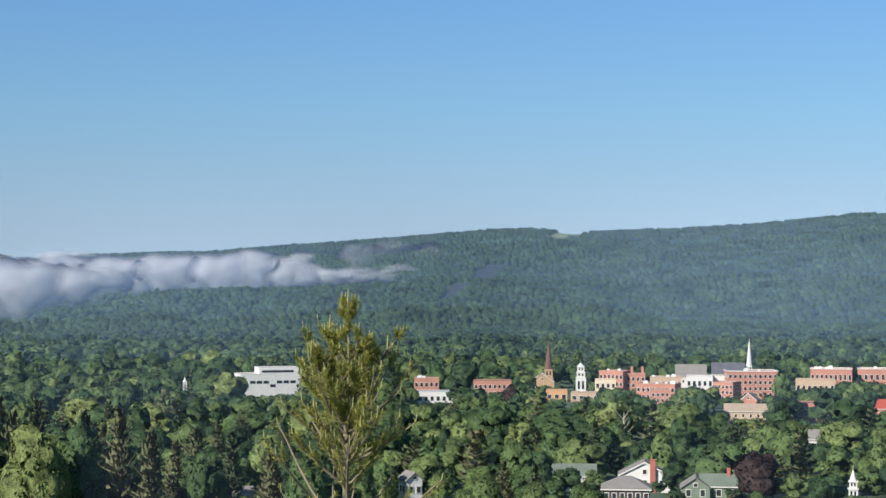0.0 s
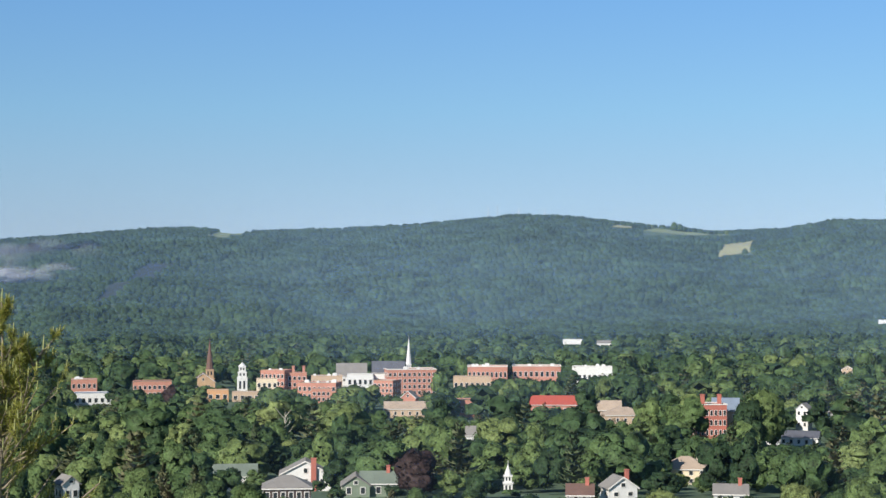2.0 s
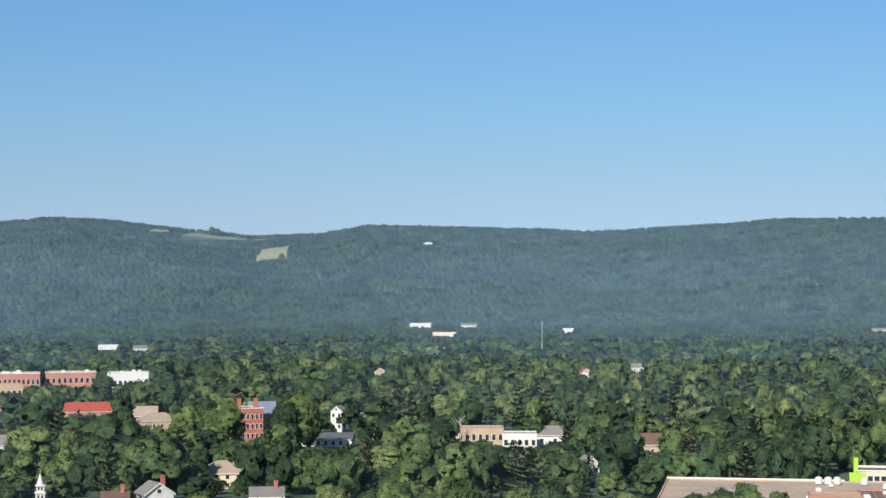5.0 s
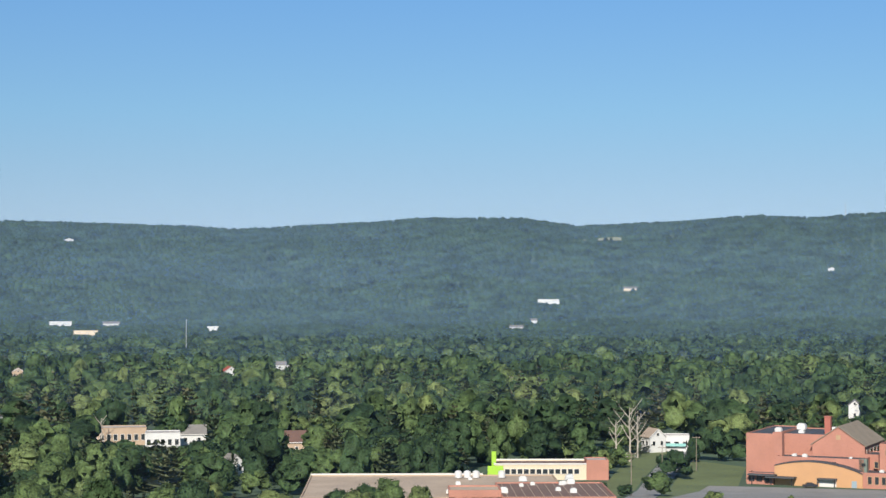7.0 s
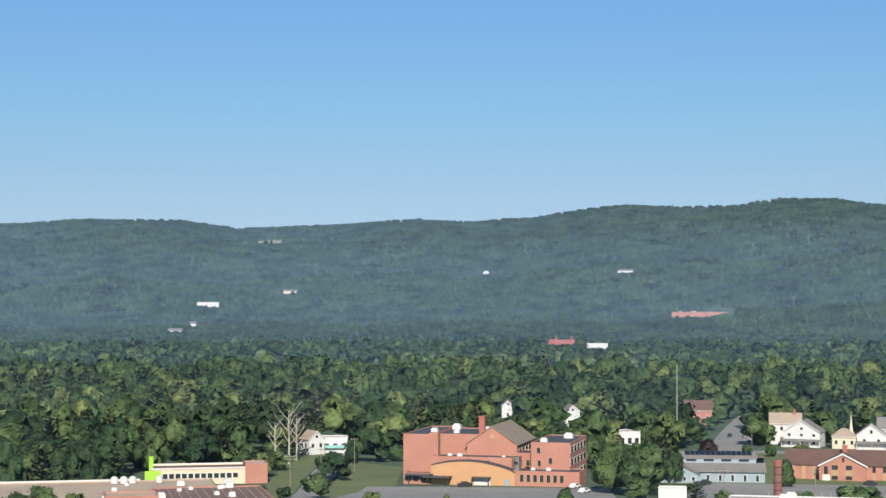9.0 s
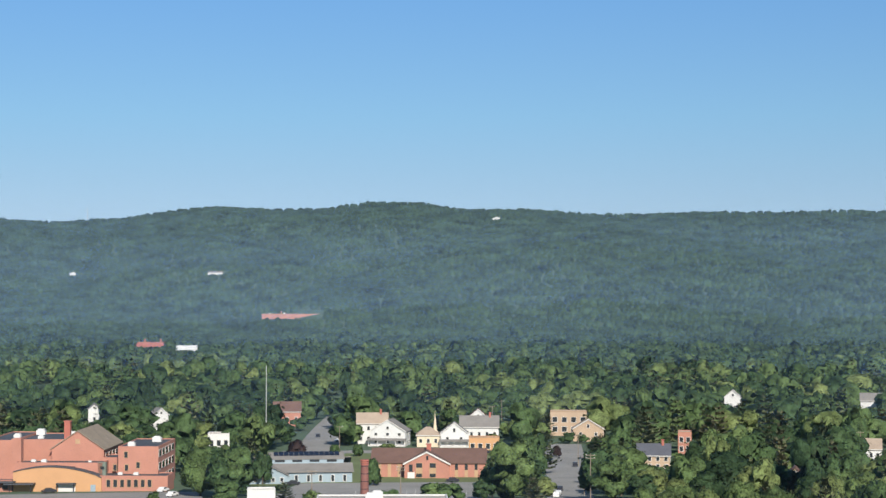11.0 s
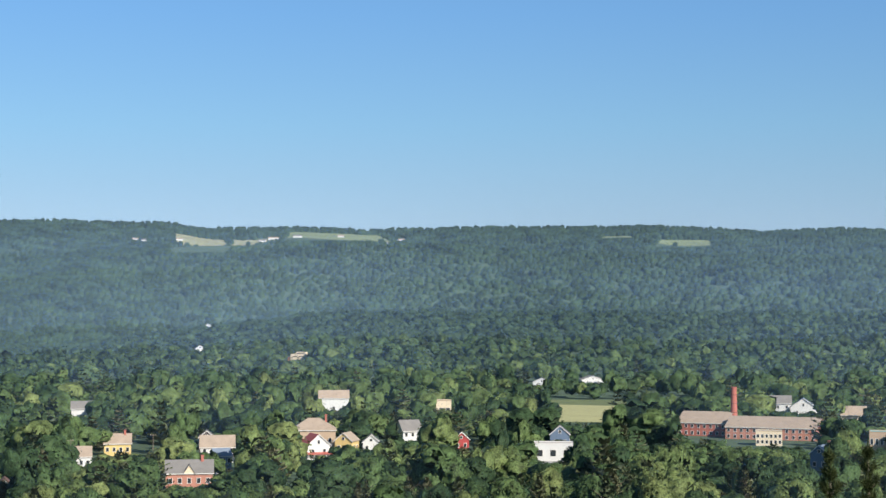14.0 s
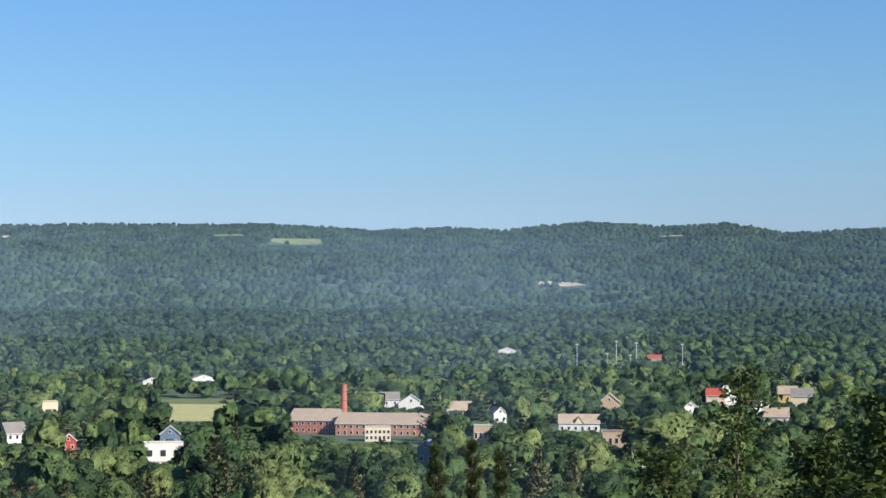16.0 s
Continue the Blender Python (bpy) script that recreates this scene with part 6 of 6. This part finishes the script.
    for nm, v, f, mat in (("trunk", bv, bf, "pinebark"), ("foliage", nv, nf, needle), ("new_growth", cv, cf, "candle" if needle == "needle" else needle)):
        o = new(nm, mesh_from(nm, np.concatenate(v), np.concatenate(f), [MAT[mat]], smooth=nm != "foliage"))
        o.parent = e
        if nm != "trunk":
            tagged(o, kind="stuff")
    return e


MAT["pinebark"] = material("young_pine_bark", (0.2, 0.165, 0.12), 0.85, 0.3, 6.0, 0.3)
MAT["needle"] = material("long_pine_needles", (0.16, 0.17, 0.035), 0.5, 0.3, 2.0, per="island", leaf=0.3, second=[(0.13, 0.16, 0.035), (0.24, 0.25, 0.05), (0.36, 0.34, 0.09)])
# darker copy of the pine needles, shade put into the colour
MAT["dark_needle"] = material("shaded_pine_needles", (0.05, 0.065, 0.025), 0.6, 0.3, 2.0, per="island", leaf=0.2, second=[(0.03, 0.042, 0.016), (0.06, 0.075, 0.025)])
MAT["candle"] = material("pale_pine_candles", (0.32, 0.33, 0.13), 0.7, 0.2, 8.0)
# leaf colours kept dark to carry the shade on the saplings
MAT["shade_leaf"] = material("shaded_sapling_leaves", (0.06, 0.085, 0.025), 0.6, 0.3, 2.0, per="island", leaf=0.3, second=[(0.03, 0.05, 0.016), (0.055, 0.085, 0.022), (0.08, 0.11, 0.03)])
young_pine("sunlit young white pine with upright candles near the lookout", -3.15, 26, -0.5, 1.75, 8, 3, 0.65)
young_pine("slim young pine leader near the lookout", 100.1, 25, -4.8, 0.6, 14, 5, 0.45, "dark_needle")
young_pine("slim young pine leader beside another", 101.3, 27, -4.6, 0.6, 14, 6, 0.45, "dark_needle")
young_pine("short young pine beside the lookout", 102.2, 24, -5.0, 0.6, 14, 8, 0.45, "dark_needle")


def sapling(label, az, r, up, spread, seed, leaves=26):
    """A thin broadleaved tree: forked limbs with single leaves in drooping sprays."""
    g = np.random.default_rng(seed)
    e = stand("sapling", label, "tree", az, r)
    tall = EYE + r * math.tan(radians(up)) - float(height(az, r)) + 0.2
    bv, bf, lv = [], [], []
    pts = [np.array([0.1 * math.sin(t * 5 + seed), 0.08 * math.cos(t * 4), tall * t]) for t in np.linspace(0, 1, 10)]
    limb(bv, bf, pts, 0.07, 0.012, 7)
    for i in range(40):
        t = 0.3 + 0.7 * (i + g.random()) / 40
        p0 = pts[int(t * 9)] * (1 - t * 9 % 1) + pts[min(9, int(t * 9) + 1)] * (t * 9 % 1)
        a = i * 2.4
        L = spread * (1.12 - t) ** 0.6 * g.uniform(0.6, 1.15)
        q = [p0]
        d = np.array([math.cos(a), math.sin(a), 0.55])
        for k in range(6):
            d = d + [0, 0, -0.11] + g.normal(size=3) * 0.1
            q.append(q[-1] + d / np.linalg.norm(d) * L / 6)
        limb(bv, bf, q, 0.016, 0.004, 4)
        for k in range(1, 7):
            m = leaves // 3
            c = q[k] + g.normal(size=(m, 3)) * [0.13, 0.13, 0.09]
            n = g.normal(size=(m, 3)) * 0.6 + [0, 0, 0.8]
            u = np.cross(n, g.normal(size=(m, 3)))
            u /= np.linalg.norm(u, axis=1, keepdims=True)
            w = np.cross(n, u)
            w /= np.linalg.norm(w, axis=1, keepdims=True)
            s = g.uniform(0.045, 0.075, (m, 1))
            lv.append(np.stack([c - u * s, c + w * s * 0.6, c + u * s, c - w * s * 0.6], 1).reshape(-1, 3))
    v = np.concatenate(lv)
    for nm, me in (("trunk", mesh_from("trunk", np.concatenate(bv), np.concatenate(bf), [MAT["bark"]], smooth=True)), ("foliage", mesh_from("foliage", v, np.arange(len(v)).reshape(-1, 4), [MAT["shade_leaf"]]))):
        o = new(nm, me)
        o.parent = e


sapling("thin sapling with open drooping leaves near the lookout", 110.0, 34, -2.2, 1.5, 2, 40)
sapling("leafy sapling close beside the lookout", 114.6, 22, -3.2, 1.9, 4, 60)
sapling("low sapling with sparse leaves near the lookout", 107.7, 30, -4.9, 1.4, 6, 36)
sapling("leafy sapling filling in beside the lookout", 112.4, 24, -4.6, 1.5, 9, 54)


# ---- fog bank ----
def fog_material():
    m = bpy.data.materials.new("morning_fog")
    m.use_nodes = True
    n, l = m.node_tree.nodes, m.node_tree.links
    n.remove(n["Principled BSDF"])
    dif, trl, add, tra, mix = (n.new("ShaderNode" + k) for k in ("BsdfDiffuse", "BsdfTranslucent", "MixShader", "BsdfTransparent", "MixShader"))
    for s in (dif, trl):
        s.inputs["Color"].default_value = (0.6, 0.62, 0.69, 1)
    geo, noi, att, mul, mr = n.new("ShaderNodeNewGeometry"), n.new("ShaderNodeTexNoise"), n.new("ShaderNodeAttribute"), n.new("ShaderNodeMath"), n.new("ShaderNodeMapRange")
    noi.inputs["Scale"].default_value, noi.inputs["Detail"].default_value = 0.018, 5
    l.new(geo.outputs["Position"], noi.inputs["Vector"])
    att.attribute_name = "tint"
    mul.operation = "MULTIPLY"
    mr.inputs["From Min"].default_value, mr.inputs["From Max"].default_value, mr.inputs["To Min"].default_value, mr.inputs["To Max"].default_value = 0.3, 0.6, 0.6, 1.0
    l.new(noi.outputs["Fac"], mr.inputs["Value"])
    l.new(mr.outputs[0], mul.inputs[0]), l.new(att.outputs["Fac"], mul.inputs[1])
    add.inputs[0].default_value = 0.45
    l.new(dif.outputs[0], add.inputs[1]), l.new(trl.outputs[0], add.inputs[2])
    l.new(mul.outputs[0], mix.inputs[0]), l.new(tra.outputs[0], mix.inputs[1]), l.new(add.outputs[0], mix.inputs[2])
    l.new(mix.outputs[0], n["Material Output"].inputs["Surface"])
    return m


def fog_bank():
    g = np.random.default_rng(5)
    V, F, C, base = [], [], [], 0
    rings, seg = 7, 22
    spots = []
    for a in np.arange(-17.5, -5.6, 0.85):
        spots.append((a, 3330, 0.42, 1.15, 0.72 + 0.07 * math.sin(a * 2), 0.92))
    for a in np.arange(-17.5, -10.6, 1.0):
        fall = max(0.0, a + 14.0)
        spots.append((a, 2700, -0.1 + 0.07 * fall, 1.35, 1.05 - 0.16 * fall, 0.9 - 0.08 * fall))
    for a in np.arange(-5.6, -1.4, 0.7):
        spots.append((a, 3350, 0.42 - 0.03 * (a + 6), 0.85, 0.6 - 0.08 * (a + 6), 0.85 - 0.12 * (a + 6)))
    for a, u, w, h, s in ((-12, 1.0, 1.2, 0.22, 0.5), (-6.3, 0.85, 0.9, 0.4, 0.7), (-4.7, 0.8, 0.7, 0.35, 0.6), (-2.7, 1.0, 0.7, 0.5, 0.3), (-1.6, 1.2, 0.8, 0.35, 0.14), (-1.4, 0.6, 0.9, 0.25, 0.3), (-0.4, 1.15, 0.7, 0.35, 0.1)):
        spots.append((a, 3420, u, w, h, s))
    for a, r, u, w, h, s in spots:
        r = r + g.uniform(-40, 40)
        cx, cy = polar(a, r)
        cz = EYE + r * math.tan(radians(u + g.uniform(-0.06, 0.06)))
        W, Hh = r * radians(w) * g.uniform(0.9, 1.15), r * radians(h) * g.uniform(0.85, 1.15)
        out, side = np.array([-math.sin(radians(a)), -math.cos(radians(a)), 0]), np.array([math.cos(radians(a)), -math.sin(radians(a)), 0])
        v, c = [np.array([cx, cy, cz]) + out * W * 0.3], [s]
        for i in range(1, rings + 1):
            q = i / rings
            for k in range(seg):
                th = k * 6.283 / seg
                wob = 1 + 0.12 * math.sin(3 * th + a * 7) + 0.08 * math.sin(5 * th + a * 3)
                v.append(np.array([cx, cy, cz]) + side * W * q * wob * math.cos(th) + np.array([0, 0, Hh * q * wob * math.sin(th)]) + out * W * 0.3 * (1 - q * q))
                c.append(s * min(1.0, 1.5 * (1 - q * q)) ** 1.2)
        f = [(0, 1 + k, 1 + (k + 1) % seg) for k in range(seg)]
        for i in range(rings - 1):
            for k in range(seg):
                p0, p1 = 1 + i * seg + k, 1 + i * seg + (k + 1) % seg
                f += [(p0, p0 + seg, p1 + seg), (p0, p1 + seg, p1)]
        V.append(np.array(v)), F.append(np.array(f) + base), C.append(np.array(c))
        base += len(v)
    ob = new("fog_bank", mesh_from("fog_bank", np.concatenate(V), np.concatenate(F), [fog_material()], tint=np.concatenate(C), smooth=True))
    tagged(ob, "soft white morning fog lying behind a wooded ridge", "fog", kind="stuff")
    ob.visible_shadow = False


fog_bank()


def haze():
    """Sheets, one behind the other, imitate thin morning haze over the valley, thinning upwards."""
    m = bpy.data.materials.new("haze_sheet")
    m.use_nodes = True
    n, l = m.node_tree.nodes, m.node_tree.links
    n.remove(n["Principled BSDF"])
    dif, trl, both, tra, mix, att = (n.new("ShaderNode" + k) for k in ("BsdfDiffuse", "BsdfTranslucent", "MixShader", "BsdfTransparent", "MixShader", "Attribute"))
    # haze blue put into the sheets' own colour, tinting all that lies behind
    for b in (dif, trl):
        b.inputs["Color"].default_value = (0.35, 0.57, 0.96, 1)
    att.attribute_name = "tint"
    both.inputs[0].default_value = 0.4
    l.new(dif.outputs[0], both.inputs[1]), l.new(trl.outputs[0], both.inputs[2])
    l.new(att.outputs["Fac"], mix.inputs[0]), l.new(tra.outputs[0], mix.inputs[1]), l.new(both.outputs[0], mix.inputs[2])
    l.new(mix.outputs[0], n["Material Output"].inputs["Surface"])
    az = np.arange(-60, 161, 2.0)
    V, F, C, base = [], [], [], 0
    # distance, opacity and top of each added haze sheet
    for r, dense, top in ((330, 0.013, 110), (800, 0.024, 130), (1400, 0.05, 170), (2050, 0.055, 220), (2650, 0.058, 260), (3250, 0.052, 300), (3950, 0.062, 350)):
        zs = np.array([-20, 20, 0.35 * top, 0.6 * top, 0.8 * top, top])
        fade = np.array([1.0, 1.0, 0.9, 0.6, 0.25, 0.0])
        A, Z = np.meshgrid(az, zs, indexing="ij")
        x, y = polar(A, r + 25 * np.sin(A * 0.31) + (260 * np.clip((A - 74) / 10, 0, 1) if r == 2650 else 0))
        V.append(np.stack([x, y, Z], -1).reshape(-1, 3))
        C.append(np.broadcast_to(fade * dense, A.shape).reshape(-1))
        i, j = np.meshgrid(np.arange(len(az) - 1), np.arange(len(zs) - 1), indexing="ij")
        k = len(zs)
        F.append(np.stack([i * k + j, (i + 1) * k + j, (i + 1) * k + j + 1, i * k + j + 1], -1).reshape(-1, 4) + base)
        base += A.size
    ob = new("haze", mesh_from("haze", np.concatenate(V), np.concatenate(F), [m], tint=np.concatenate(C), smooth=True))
    tagged(ob, "thin blue sheets imitating morning haze over the wooded valley", "haze", kind="stuff")


haze()


# ---- woods ----
def fray(az):
    """Where the valley's trees give way to the hill woods."""
    return 2230 + 720 * np.clip((az - 76) / 9, 0, 1) + 130 * np.sin(az * 1.3 + 2 * np.sin(az * 0.37)) + 80 * np.sin(az * 4.1)


domes, cones = [dome() for _ in range(14)], [cone() for _ in range(4)]
a, r = scatter(2000, 4560, 10.5, 31)
keep = (r < 4620) & (r > fray(a)) & ~in_patches(a, r)
woods("hill_woods", a[keep], r[keep], [(domes, 0, 0.94), (cones, 0, 0.06)], (5.4, 9.0), (8, 11.5), [MAT["hill"]], "dense mixed woods covering the distant hills", haze_span=(1300, 4700), deep=2.2, smooth=True)
mids = [leafy_crown(1, 13, 0.17, "round", False) for _ in range(12)]
a, r = scatter(1500, 3200, 14, 31)
keep = (r < fray(a) + 40) & ~in_patches(a, r)
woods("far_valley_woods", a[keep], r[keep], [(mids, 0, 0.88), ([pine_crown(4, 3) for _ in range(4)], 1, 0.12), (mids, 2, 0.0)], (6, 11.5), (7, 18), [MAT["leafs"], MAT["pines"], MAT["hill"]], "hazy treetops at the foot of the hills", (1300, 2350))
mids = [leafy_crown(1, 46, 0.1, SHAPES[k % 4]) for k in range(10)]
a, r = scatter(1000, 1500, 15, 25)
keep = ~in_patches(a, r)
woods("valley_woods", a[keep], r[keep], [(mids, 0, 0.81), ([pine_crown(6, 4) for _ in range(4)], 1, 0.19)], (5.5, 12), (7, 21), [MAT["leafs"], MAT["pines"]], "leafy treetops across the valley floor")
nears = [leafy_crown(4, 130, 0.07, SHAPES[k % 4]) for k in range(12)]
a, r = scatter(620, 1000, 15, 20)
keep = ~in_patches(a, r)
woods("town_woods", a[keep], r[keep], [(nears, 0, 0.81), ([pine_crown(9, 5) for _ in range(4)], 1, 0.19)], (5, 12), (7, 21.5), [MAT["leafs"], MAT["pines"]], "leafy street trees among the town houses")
closer = [leafy_crown(7, 330, 0.055, SHAPES[k % 4]) for k in range(10)]
a, r = scatter(445, 620, 12.8, 17)
keep = ~in_patches(a, r)
woods("slope_woods", a[keep], r[keep], [(closer, 0, 0.84), ([pine_crown(12, 6) for _ in range(4)], 1, 0.16)], (4.8, 9.8), (7, 19), [MAT["leafs"], MAT["pines"]], "leafy trees on the lower slope")
